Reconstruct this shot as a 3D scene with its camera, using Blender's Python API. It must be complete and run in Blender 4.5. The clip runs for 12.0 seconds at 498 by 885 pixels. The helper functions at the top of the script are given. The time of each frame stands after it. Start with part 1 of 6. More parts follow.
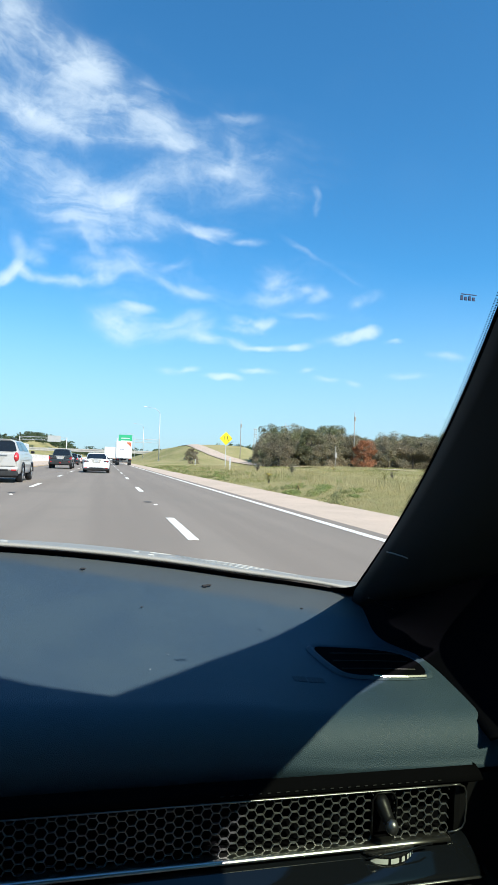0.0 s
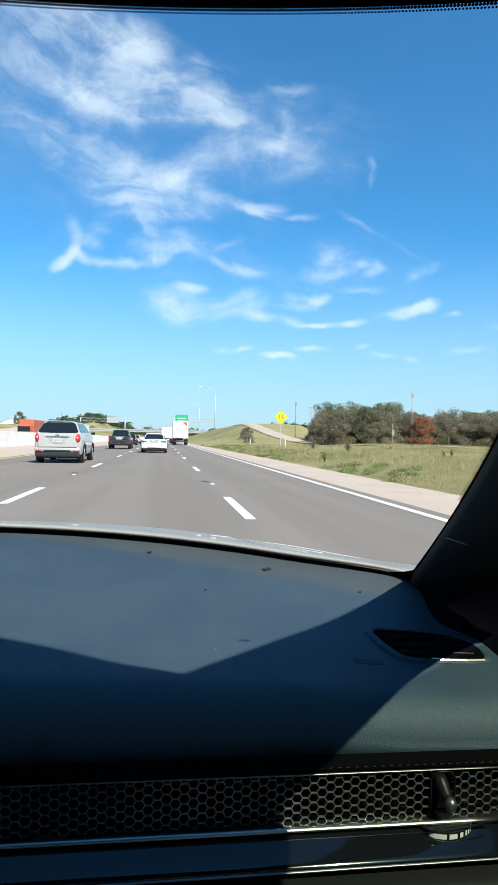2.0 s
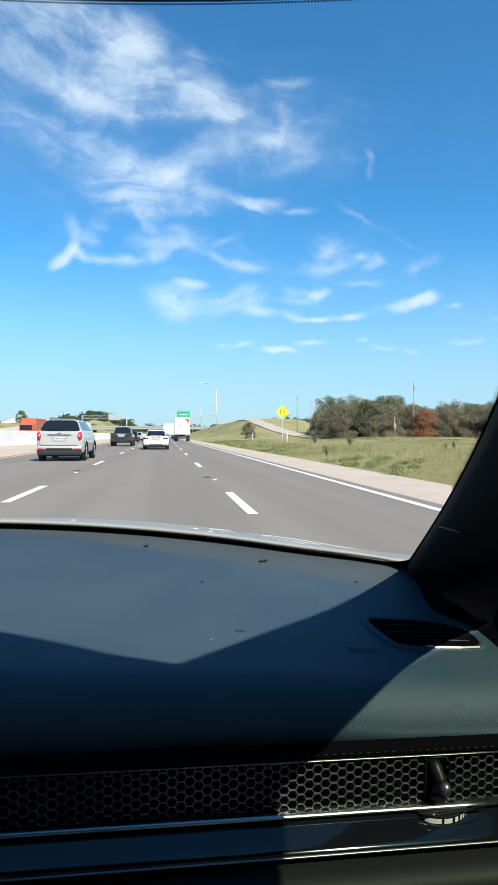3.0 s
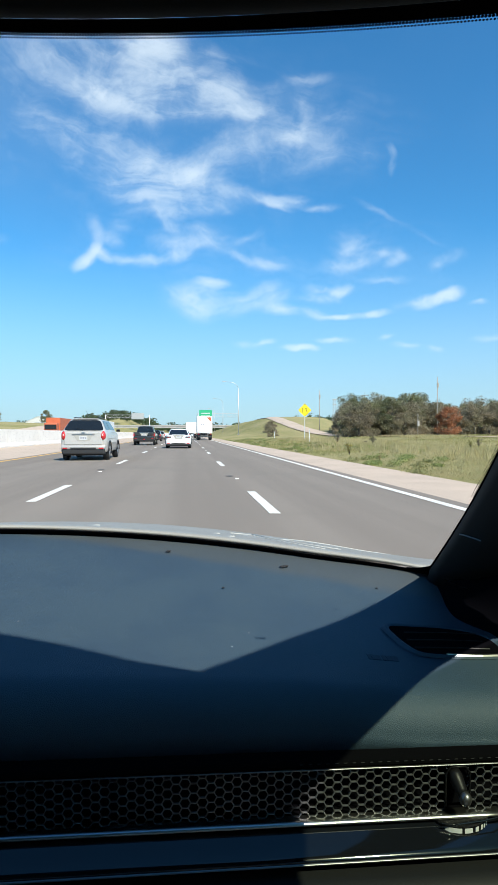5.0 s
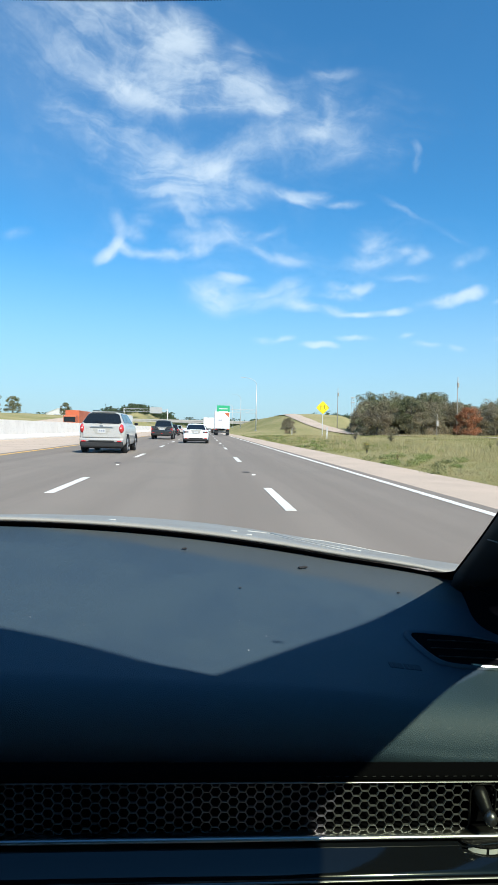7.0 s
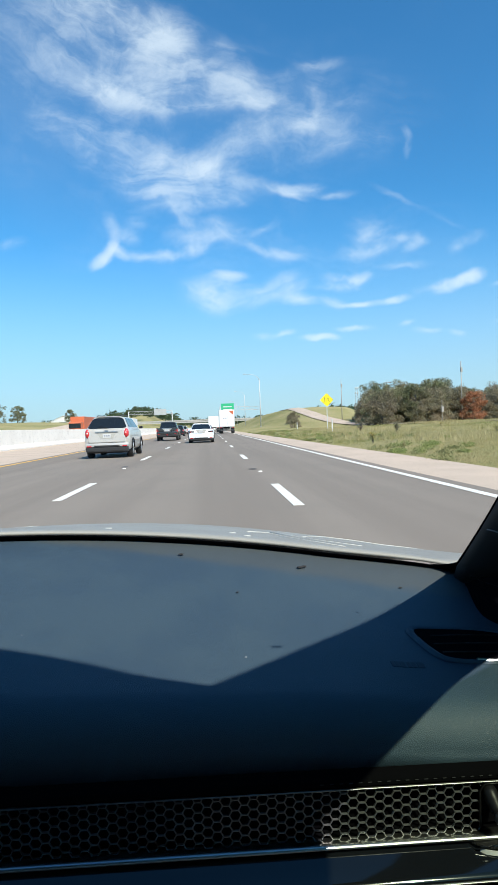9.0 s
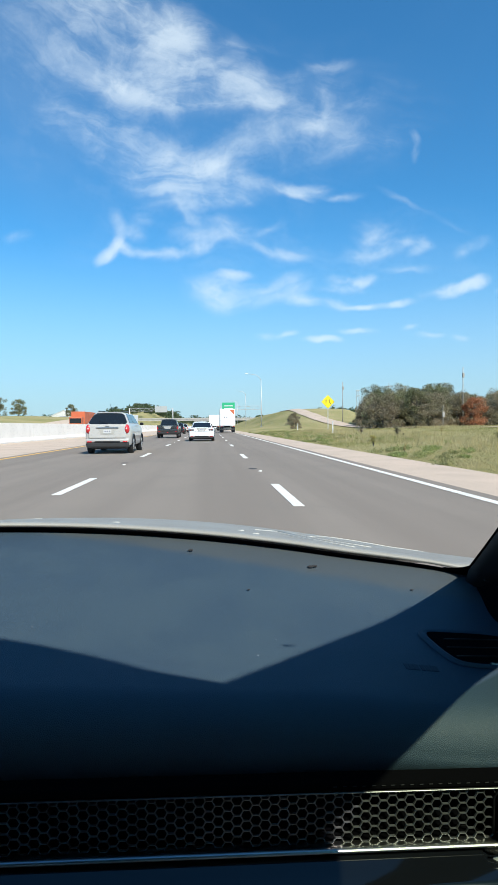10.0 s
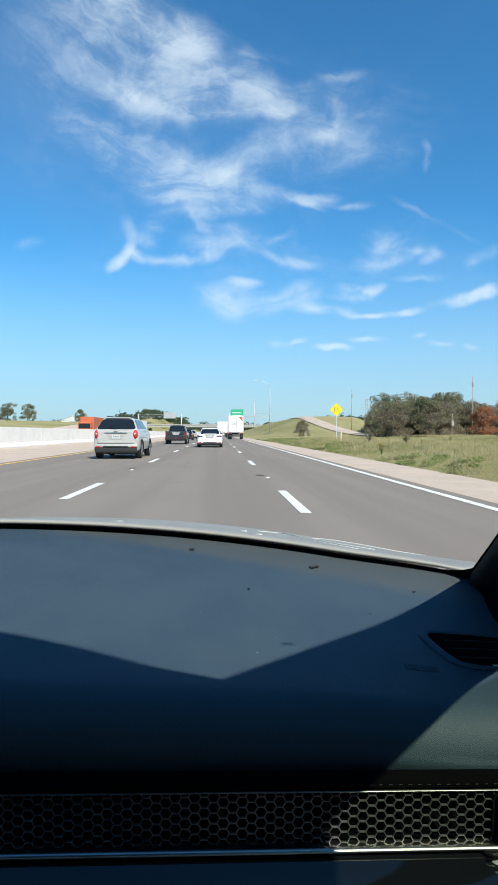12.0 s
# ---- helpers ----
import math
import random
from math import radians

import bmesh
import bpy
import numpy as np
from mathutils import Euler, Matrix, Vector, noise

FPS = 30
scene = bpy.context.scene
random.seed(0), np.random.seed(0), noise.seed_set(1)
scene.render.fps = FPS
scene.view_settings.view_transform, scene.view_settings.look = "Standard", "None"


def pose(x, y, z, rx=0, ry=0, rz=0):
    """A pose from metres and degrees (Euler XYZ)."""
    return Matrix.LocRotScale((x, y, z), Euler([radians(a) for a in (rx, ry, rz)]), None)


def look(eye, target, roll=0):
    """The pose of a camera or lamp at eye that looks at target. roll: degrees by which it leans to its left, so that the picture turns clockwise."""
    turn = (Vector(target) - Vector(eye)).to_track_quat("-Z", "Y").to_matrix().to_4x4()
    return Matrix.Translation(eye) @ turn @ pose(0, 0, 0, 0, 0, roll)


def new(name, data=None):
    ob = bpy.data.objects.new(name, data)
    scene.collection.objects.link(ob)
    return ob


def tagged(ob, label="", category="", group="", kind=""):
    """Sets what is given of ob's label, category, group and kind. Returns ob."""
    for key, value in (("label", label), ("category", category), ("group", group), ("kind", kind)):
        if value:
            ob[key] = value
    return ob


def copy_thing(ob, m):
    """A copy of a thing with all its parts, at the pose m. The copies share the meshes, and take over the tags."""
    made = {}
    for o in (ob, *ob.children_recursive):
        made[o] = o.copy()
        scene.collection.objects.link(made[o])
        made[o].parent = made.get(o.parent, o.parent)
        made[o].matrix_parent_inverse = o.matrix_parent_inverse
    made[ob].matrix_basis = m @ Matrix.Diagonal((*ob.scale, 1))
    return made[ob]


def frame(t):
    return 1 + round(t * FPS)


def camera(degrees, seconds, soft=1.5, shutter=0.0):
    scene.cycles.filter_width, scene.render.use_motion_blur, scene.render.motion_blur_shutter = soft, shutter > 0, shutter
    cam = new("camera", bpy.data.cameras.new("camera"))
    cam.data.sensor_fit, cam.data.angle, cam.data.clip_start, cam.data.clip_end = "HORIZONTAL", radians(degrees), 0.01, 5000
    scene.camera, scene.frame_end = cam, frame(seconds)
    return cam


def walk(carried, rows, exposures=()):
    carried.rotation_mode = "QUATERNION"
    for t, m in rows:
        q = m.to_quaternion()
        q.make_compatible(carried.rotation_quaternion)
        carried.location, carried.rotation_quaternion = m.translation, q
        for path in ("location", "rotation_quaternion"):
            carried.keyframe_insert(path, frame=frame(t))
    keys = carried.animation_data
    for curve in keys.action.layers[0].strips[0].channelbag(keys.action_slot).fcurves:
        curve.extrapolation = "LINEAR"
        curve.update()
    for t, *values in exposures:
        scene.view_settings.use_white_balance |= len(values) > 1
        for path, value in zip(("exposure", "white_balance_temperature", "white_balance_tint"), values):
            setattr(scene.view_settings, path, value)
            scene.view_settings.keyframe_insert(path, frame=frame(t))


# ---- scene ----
# ---- camera path ----
cam = camera(44.0, 12.0)
PATH = [
    (0, (-0.0144, -0.0360, 1.0403), (0.4361, 1.9115, 1.1060), 1.75),
    (0.5, (-0.0130, -0.0491, 1.0219), (0.3160, 1.9231, 1.0695), 0.98),
    (1, (-0.0218, -0.0523, 1.0338), (0.2809, 1.9243, 1.0694), 0.68),
    (1.5, (-0.0355, -0.0565, 1.0592), (0.2519, 1.9228, 1.0669), 0.60),
    (2, (-0.0254, -0.0624, 1.0557), (0.2513, 1.9183, 1.0477), 1.14),
    (2.5, (-0.0203, -0.0659, 1.0575), (0.2536, 1.9152, 1.0408), 0.54),
    (3, (-0.0128, -0.0683, 1.0510), (0.2575, 1.9132, 1.0277), 0.23),
    (5, (-0.0105, -0.0772, 1.0663), (0.1884, 1.9126, 1.0374), -0.03),
    (5.5, (-0.0117, -0.0711, 1.0617), (0.1642, 1.9209, 1.0320), 0.53),
    (6, (-0.0107, -0.0699, 1.0621), (0.1569, 1.9229, 1.0337), 0.73),
    (6.5, (-0.0233, -0.0815, 1.0766), (0.1360, 1.9120, 1.0487), 1.03),
    (7, (-0.0137, -0.0472, 1.0662), (0.1301, 1.9472, 1.0245), 1.20),
    (9, (0.0144, -0.0275, 1.0718), (0.1382, 1.9679, 1.0191), -2.08),
    (9.5, (0.0064, -0.0341, 1.0711), (0.1318, 1.9613, 1.0188), -1.59),
    (10, (-0.0083, -0.0169, 1.0669), (0.1159, 1.9785, 1.0133), -0.47),
    (10.5, (-0.0129, -0.0166, 1.0621), (0.1031, 1.9792, 1.0071), -0.33),
    (11, (-0.0124, -0.0545, 1.0892), (0.0912, 1.9424, 1.0523), 0.77),
    (11.5, (-0.0126, -0.0345, 1.0717), (0.0871, 1.9628, 1.0399), 0.49),
    (12, (0.0004, -0.0166, 1.0533), (0.0982, 1.9808, 1.0226), 0.16),
]
EXPOSURE = 0.60
walk(cam, [(t, look(eye, target, roll)) for t, eye, target, roll in PATH],
     exposures=[(0, EXPOSURE + 0.12), (3, EXPOSURE + 0.06), (6, EXPOSURE), (9, EXPOSURE - 0.02), (12, EXPOSURE - 0.10)])

# ---- light ----
SUN = Vector((0.3045, -0.5389, 0.6440)).normalized()
sun_data = bpy.data.lights.new("sun", "SUN")
sun_data.energy, sun_data.angle, sun_data.color = 5.0, radians(0.53), (0.97, 0.92, 0.81)
sun_lamp = new("sun", sun_data)
sun_lamp.matrix_basis = look(SUN * 60, (0, 0, 0))


# ---- node helpers ----
class Tree:
    """A thin wrapper that adds nodes and links them."""

    def __init__(self, tree):
        self.t = tree
        tree.nodes.clear()

    def add(self, kind, **sets):
        n = self.t.nodes.new(kind)
        if "data_type" in sets:
            n.data_type = sets["data_type"]
        if "operation" in sets:
            n.operation = sets["operation"]
        if "blend_type" in sets:
            n.blend_type = sets["blend_type"]
        if "use_clamp" in sets:
            n.use_clamp = sets["use_clamp"]
        if "interpolation_type" in sets:
            n.interpolation_type = sets["interpolation_type"]
        if "vector_type" in sets:
            n.vector_type = sets["vector_type"]
        if "feature" in sets:
            n.feature = sets["feature"]
        if "sky_type" in sets:
            n.sky_type = sets["sky_type"]
        if "sun_disc" in sets:
            n.sun_disc = sets["sun_disc"]
        return n

    def link(self, a, b):
        self.t.links.new(a, b)

    def put(self, socket, value):
        if isinstance(value, bpy.types.NodeSocket):
            self.t.links.new(value, socket)
        else:
            socket.default_value = value

    def math(self, op, a, b=0.0, c=0.0, clamp=False):
        n = self.add("ShaderNodeMath", operation=op, use_clamp=clamp)
        for i, v in enumerate((a, b, c)):
            self.put(n.inputs[i], v)
        return n.outputs[0]

    def noise(self, vec, scale, detail=4.0, rough=0.55, distort=0.0):
        n = self.add("ShaderNodeTexNoise")
        if vec is not None:
            self.link(vec, n.inputs["Vector"])
        n.inputs["Scale"].default_value = scale
        n.inputs["Detail"].default_value = detail
        n.inputs["Roughness"].default_value = rough
        n.inputs["Distortion"].default_value = distort
        return n.outputs["Fac"]

    def smooth(self, v, a, b, lo=0.0, hi=1.0):
        n = self.add("ShaderNodeMapRange", interpolation_type="SMOOTHSTEP")
        self.put(n.inputs["Value"], v)
        for key, value in (("From Min", a), ("From Max", b), ("To Min", lo), ("To Max", hi)):
            n.inputs[key].default_value = value
        return n.outputs["Result"]

    def mix(self, fac, a, b, blend="MIX"):
        n = self.add("ShaderNodeMix", data_type="RGBA", blend_type=blend)
        self.put(n.inputs["Factor"], fac)
        for i, v in ((6, a), (7, b)):
            if isinstance(v, bpy.types.NodeSocket):
                self.link(v, n.inputs[i])
            else:
                n.inputs[i].default_value = (*v, 1.0)
        return n.outputs[2]


# ---- sky with cirrus ----
world = bpy.data.worlds.new("sky")
scene.world = world
world.use_nodes = True
W = Tree(world.node_tree)
sky = W.add("ShaderNodeTexSky", sky_type="NISHITA", sun_disc=False)
sky.sun_elevation = math.asin(SUN.z)
sky.sun_rotation = math.atan2(SUN.x, SUN.y)
sky.altitude, sky.air_density, sky.dust_density, sky.ozone_density = 200, 1.0, 0.35, 2.5
coord = W.add("ShaderNodeTexCoord")
split = W.add("ShaderNodeSeparateXYZ")
W.link(coord.outputs["Generated"], split.inputs[0])
ahead = W.math("MAXIMUM", split.outputs[1], 0.05)
u = W.math("DIVIDE", split.outputs[0], ahead)
v = W.math("DIVIDE", split.outputs[2], ahead)
flat = W.add("ShaderNodeCombineXYZ")
W.link(u, flat.inputs[0]), W.link(v, flat.inputs[1])
# a bent copy of the plane gives the wisps their curl
warp = W.add("ShaderNodeTexNoise")
W.link(flat.outputs[0], warp.inputs["Vector"])
warp.inputs["Scale"].default_value, warp.inputs["Detail"].default_value = 7.0, 3.0
centred = W.add("ShaderNodeVectorMath", operation="SUBTRACT")
W.link(warp.outputs["Color"], centred.inputs[0])
centred.inputs[1].default_value = (0.5, 0.5, 0.5)
bend = W.add("ShaderNodeVectorMath", operation="SCALE")
W.link(centred.outputs[0], bend.inputs[0])
bend.inputs["Scale"].default_value = 0.065
bent_once = W.add("ShaderNodeVectorMath", operation="ADD")
W.link(flat.outputs[0], bent_once.inputs[0]), W.link(bend.outputs[0], bent_once.inputs[1])
curl = W.add("ShaderNodeTexNoise")
W.link(flat.outputs[0], curl.inputs["Vector"])
curl.inputs["Scale"].default_value, curl.inputs["Detail"].default_value = 26.0, 5.0
curl_mid = W.add("ShaderNodeVectorMath", operation="SUBTRACT")
W.link(curl.outputs["Color"], curl_mid.inputs[0])
curl_mid.inputs[1].default_value = (0.5, 0.5, 0.5)
curl_by = W.add("ShaderNodeVectorMath", operation="SCALE")
W.link(curl_mid.outputs[0], curl_by.inputs[0])
curl_by.inputs["Scale"].default_value = 0.024
bent = W.add("ShaderNodeVectorMath", operation="ADD")
W.link(bent_once.outputs[0], bent.inputs[0]), W.link(curl_by.outputs[0], bent.inputs[1])
# strokes of cirrus: half width, density, then points across and up along the stroke
HIGH_CORE = [
    (0.0311, 1.1, -0.224, 0.709, -0.172, 0.669, -0.118, 0.629, -0.064, 0.606, -0.029, 0.599),
    (0.0238, 0.7, -0.176, 0.709, -0.110, 0.660, -0.056, 0.629, -0.024, 0.622),
    (0.0238, 0.55, -0.241, 0.625, -0.197, 0.576, -0.152, 0.543, -0.099, 0.521, -0.036, 0.514),
    (0.0275, 0.75, -0.152, 0.556, -0.108, 0.546, -0.045, 0.540, 0.027, 0.540, 0.090, 0.530),
    (0.0101, 0.5, -0.130, 0.535, -0.090, 0.516, -0.036, 0.507, 0.054, 0.513, 0.136, 0.524),
    (0.011, 0.8, -0.165, 0.514, -0.148, 0.530, -0.128, 0.553),
    (0.0238, 0.5, -0.037, 0.577, 0.026, 0.572, 0.072, 0.556),
]
HIGH_TAIL = [
    (0.0128, 0.5, 0.063, 0.547, 0.109, 0.539, 0.159, 0.557),
    (0.011, 0.3, 0.025, 0.609, 0.053, 0.605),
    (0.0082, 0.45, 0.163, 0.577, 0.228, 0.584),
    (0.0412, 0.25, -0.310, 0.673, -0.258, 0.633, -0.214, 0.583),
    (0.0183, 0.12, -0.326, 0.550, -0.283, 0.522, -0.239, 0.503),
    (0.0275, 0.4, 0.118, 0.505, 0.173, 0.531, 0.211, 0.515),
    (0.0147, 0.5, 0.137, 0.479, 0.193, 0.486, 0.248, 0.512, 0.276, 0.518),
    (0.022, 0.35, 0.064, 0.457, 0.138, 0.470, 0.230, 0.470, 0.306, 0.474),
    (0.0128, 0.4, 0.028, 0.446, 0.064, 0.470, 0.119, 0.491),
    (0.0128, 0.35, 0.102, 0.423, 0.175, 0.440, 0.249, 0.462),
    (0.0092, 0.3, 0.173, 0.549, 0.197, 0.528, 0.184, 0.481, 0.160, 0.480),
    (0.0050, 0.30, 0.331, 0.476, 0.339, 0.462, 0.335, 0.434),
]
MIDDLE_BANK = [
    (0.022, 0.65, -0.239, 0.494, -0.178, 0.469, -0.115, 0.446, -0.053, 0.428, 0.020, 0.419),
    (0.0147, 0.45, -0.186, 0.439, -0.150, 0.419),
    (0.0257, 1.0, -0.133, 0.411, -0.061, 0.406, 0.002, 0.404, 0.038, 0.411),
    (0.0165, 0.65, -0.123, 0.380, -0.052, 0.375, 0.030, 0.379, 0.075, 0.381),
    (0.0165, 0.5, -0.097, 0.426, -0.043, 0.420),
    (0.0092, 0.4, -0.060, 0.352, 0.003, 0.353, 0.066, 0.365),
    (0.0073, 0.3, -0.044, 0.465, -0.022, 0.472),
    (0.0055, 0.3, -0.133, 0.471, -0.107, 0.476),
    (0.0165, 0.45, 0.020, 0.428, 0.055, 0.452, 0.092, 0.457),
    (0.011, 0.4, 0.029, 0.401, 0.084, 0.395, 0.121, 0.383),
    (0.0082, 0.8, 0.112, 0.385, 0.149, 0.380, 0.195, 0.380),
    (0.0046, 0.9, 0.195, 0.369, 0.251, 0.375),
    (0.0046, 0.5, 0.121, 0.378, 0.177, 0.366),
]
HOOK = [
    (0.007, 0.32, -0.147, 0.346, -0.138, 0.322, -0.143, 0.295),
    (0.0082, 1.0, -0.173, 0.265, -0.155, 0.278, -0.142, 0.299),
    (0.0073, 0.9, -0.144, 0.295, -0.126, 0.279, -0.090, 0.274, -0.041, 0.276, 0.004, 0.287),
    (0.011, 0.5, -0.127, 0.313, -0.113, 0.305),
    (0.0073, 0.36, -0.052, 0.366, -0.038, 0.340, -0.019, 0.318),
    (0.0128, 0.5, -0.051, 0.307, -0.015, 0.318, 0.031, 0.324, 0.076, 0.317),
    (0.011, 0.5, -0.032, 0.295, 0.013, 0.306, 0.040, 0.311),
    (0.0073, 0.55, 0.017, 0.328, 0.049, 0.303, 0.095, 0.282, 0.156, 0.269),
    (0.0064, 0.35, 0.031, 0.288, 0.076, 0.308, 0.113, 0.323),
    (0.0073, 0.3, -0.114, 0.332, -0.096, 0.328),
    (0.0128, 0.2, -0.236, 0.278, -0.184, 0.271),
    (0.0064, 0.5, -0.317, 0.300, -0.285, 0.303),
]
RIGHT_WISPS = [
    (0.0183, 0.55, 0.253, 0.316, 0.272, 0.303, 0.300, 0.299),
    (0.0092, 0.45, 0.225, 0.273, 0.263, 0.279, 0.300, 0.295),
    (0.0073, 0.45, 0.314, 0.300, 0.352, 0.303, 0.362, 0.292, 0.334, 0.282),
    (0.0055, 0.4, 0.292, 0.254, 0.368, 0.257),
    (0.0080, 0.32, 0.406, 0.275, 0.425, 0.286, 0.463, 0.301),
    (0.0037, 0.22, 0.279, 0.386, 0.346, 0.352, 0.434, 0.309),
    (0.0092, 0.4, 0.253, 0.293, 0.272, 0.316),
    (0.0046, 0.5, 0.482, 0.158, 0.565, 0.167),
    (0.0064, 0.4, 0.559, 0.203, 0.623, 0.203),
]
LOW_WISPS = [
    (0.0147, 1.12, -0.027, 0.226, 0.001, 0.210, 0.028, 0.200),
    (0.0119, 1.35, 0.005, 0.201, 0.051, 0.203, 0.097, 0.215, 0.156, 0.232),
    (0.0055, 0.98, 0.014, 0.245, 0.069, 0.242),
    (0.011, 0.60, -0.013, 0.232, 0.051, 0.226),
    (0.0082, 0.98, 0.194, 0.237, 0.236, 0.233, 0.269, 0.240),
    (0.0055, 0.52, 0.180, 0.221, 0.255, 0.221),
    (0.0073, 0.75, 0.129, 0.205, 0.180, 0.200, 0.227, 0.192),
    (0.0036, 1.20, 0.218, 0.190, 0.284, 0.197, 0.341, 0.202),
    (0.0060, 0.28, 0.345, 0.208, 0.378, 0.223),
    (0.0082, 1.60, 0.379, 0.214, 0.417, 0.225, 0.455, 0.237),
    (0.0037, 0.75, 0.473, 0.217, 0.504, 0.220),
]
LOWEST_WISPS = [
    (0.0041, 1.42, 0.080, 0.145, 0.107, 0.145, 0.140, 0.149),
    (0.0037, 1.20, 0.154, 0.139, 0.210, 0.138),
    (0.0037, 1.05, 0.214, 0.151, 0.275, 0.155),
    (0.0037, 0.75, 0.318, 0.158, 0.340, 0.161),
    (0.0037, 0.75, 0.342, 0.146, 0.385, 0.145),
    (0.0037, 0.68, 0.400, 0.143, 0.429, 0.139),
]


def wisps(turn, seed):
    """Cirrus fibres combed along one direction."""
    m = W.add("ShaderNodeMapping", vector_type="TEXTURE")
    m.inputs["Location"].default_value = (seed, seed * 0.37, 0)
    m.inputs["Rotation"].default_value = (0, 0, radians(turn))
    m.inputs["Scale"].default_value = (5.5, 1.0, 1.0)
    W.link(bent.outputs[0], m.inputs["Vector"])
    return W.noise(m.outputs[0], 26.0, 9.0, 0.63, 0.45)


# faint milky sheets that join the banks: across, up, half length, half width, turn, density
SHEETS = [
    (-0.0537, 0.5622, 0.3, 0.085, -18.7, 0.13),
    (-0.0713, 0.4104, 0.26, 0.085, -16.7, 0.13),
    (0.1552, 0.504, 0.21, 0.065, 9.2, 0.13),
    (0.0653, 0.2876, 0.27, 0.05, -4.7, 0.11),
    (0.3179, 0.2882, 0.15, 0.05, 1.3, 0.1),
    (-0.2238, 0.5307, 0.14, 0.1, -38.7, 0.1),
]
gentle_by = W.add("ShaderNodeVectorMath", operation="SCALE")
W.link(bend.outputs[0], gentle_by.inputs[0])
gentle_by.inputs["Scale"].default_value = 0.30
gentle = W.add("ShaderNodeVectorMath", operation="ADD")
W.link(gentle_by.outputs[0], gentle.inputs[1])
fine_by = W.add("ShaderNodeVectorMath", operation="SCALE")
W.link(curl_by.outputs[0], fine_by.inputs[0])
fine_by.inputs["Scale"].default_value = 0.55
ruffled = W.add("ShaderNodeVectorMath", operation="ADD")
W.link(flat.outputs[0], ruffled.inputs[0]), W.link(fine_by.outputs[0], ruffled.inputs[1])
W.link(ruffled.outputs[0], gentle.inputs[0])
combs = [[a, wisps(a, 1.9 * k), None] for k, a in enumerate((-62, -36, -18, 0, 20, 50))]


def puff(bu, bv, la, lb, turn, dens):
    """One soft patch of cirrus, long along its stroke."""
    m = W.add("ShaderNodeMapping", vector_type="TEXTURE")
    m.inputs["Location"].default_value = (bu, bv, 0)
    m.inputs["Rotation"].default_value = (0, 0, radians(turn))
    m.inputs["Scale"].default_value = (la, lb, 1)
    W.link(plane[0], m.inputs["Vector"])
    ln = W.add("ShaderNodeVectorMath", operation="LENGTH")
    W.link(m.outputs[0], ln.inputs[0])
    one = W.smooth(ln.outputs["Value"], 1.0, 0.0, 0.0, dens)
    comb = min(combs, key=lambda c: abs(c[0] - turn))
    comb[2] = one if comb[2] is None else W.math("ADD", comb[2], one)
    plane[1] += 1
    if plane[1] % 25 == 0:
        # each batch of patches hangs a hair on the one before, so that the shader works them off in turn
        after = W.add("ShaderNodeVectorMath", operation="MULTIPLY_ADD")
        W.link(comb[2], after.inputs[0]), W.link(gentle.outputs[0], after.inputs[2])
        after.inputs[1].default_value = (1e-6, 1e-6, 0)
        plane[0] = after.outputs[0]


plane = [gentle.outputs[0], 0]
for bu, bv, la, lb, turn, dens in SHEETS:
    puff(bu, bv, la * 1.5, lb * 2.2, turn, dens * 0.72)
for half, dens, *at in HIGH_CORE + HIGH_TAIL + MIDDLE_BANK + HOOK + RIGHT_WISPS + LOW_WISPS + LOWEST_WISPS:
    spots = list(zip(at[0::2], at[1::2]))
    for (u0, v0), (u1, v1) in zip(spots, spots[1:]):
        if u1 < u0:
            u0, v0, u1, v1 = u1, v1, u0, v0
        ln = math.hypot(u1 - u0, v1 - v0)
        wide, much = (2.4, 0.50) if half > 0.0115 else (1.9, 0.88)
        puff((u0 + u1) / 2, (v0 + v1) / 2, ln * 0.64 + half * 1.7, half * wide + 0.001, math.degrees(math.atan2(v1 - v0, u1 - u0)), dens * much)
broad = W.noise(bent.outputs[0], 11.0, 6.0, 0.6, 0.3)
patchy = W.math("MULTIPLY", W.math("SUBTRACT", broad, 0.5), 0.9)
cover = None
for turn, fibre, total in combs:
    total = W.math("SUBTRACT", 1.0, W.math("EXPONENT", W.math("MULTIPLY", total, -1.25)))
    body = W.math("ADD", W.math("ADD", fibre, patchy), W.math("MULTIPLY", total, 0.34))
    one = W.math("MULTIPLY", total, W.smooth(body, 0.42, 1.02, 0.10, 1.0))
    cover = one if cover is None else W.math("ADD", cover, one)
# thin high veil all round
wide = W.noise(coord.outputs["Generated"], 2.2, 3.0, 0.5)
cover = W.math("ADD", W.math("MULTIPLY", cover, 0.95), W.smooth(wide, 0.55, 0.85, 0.0, 0.07))
cover = W.math("SUBTRACT", 1.0, W.math("EXPONENT", W.math("MULTIPLY", W.math("MULTIPLY", cover, W.smooth(split.outputs[2], 0.0, 0.09, 0.0, 1.0)), -1.45)))
tint = W.mix(1.0, sky.outputs[0], (0.485, 1.29, 1.66), "MULTIPLY")
haze = W.smooth(split.outputs[2], 0.31, -0.02, 0.0, 0.85)
lifted = W.mix(haze, tint, (4.75, 6.15, 7.35))
cloudy = W.mix(cover, lifted, (8.3, 9.4, 10.2))
back = W.add("ShaderNodeBackground")
W.link(cloudy, back.inputs["Color"])
back.inputs["Strength"].default_value = 0.0755
outw = W.add("ShaderNodeOutputWorld")
W.link(back.outputs[0], outw.inputs["Surface"])


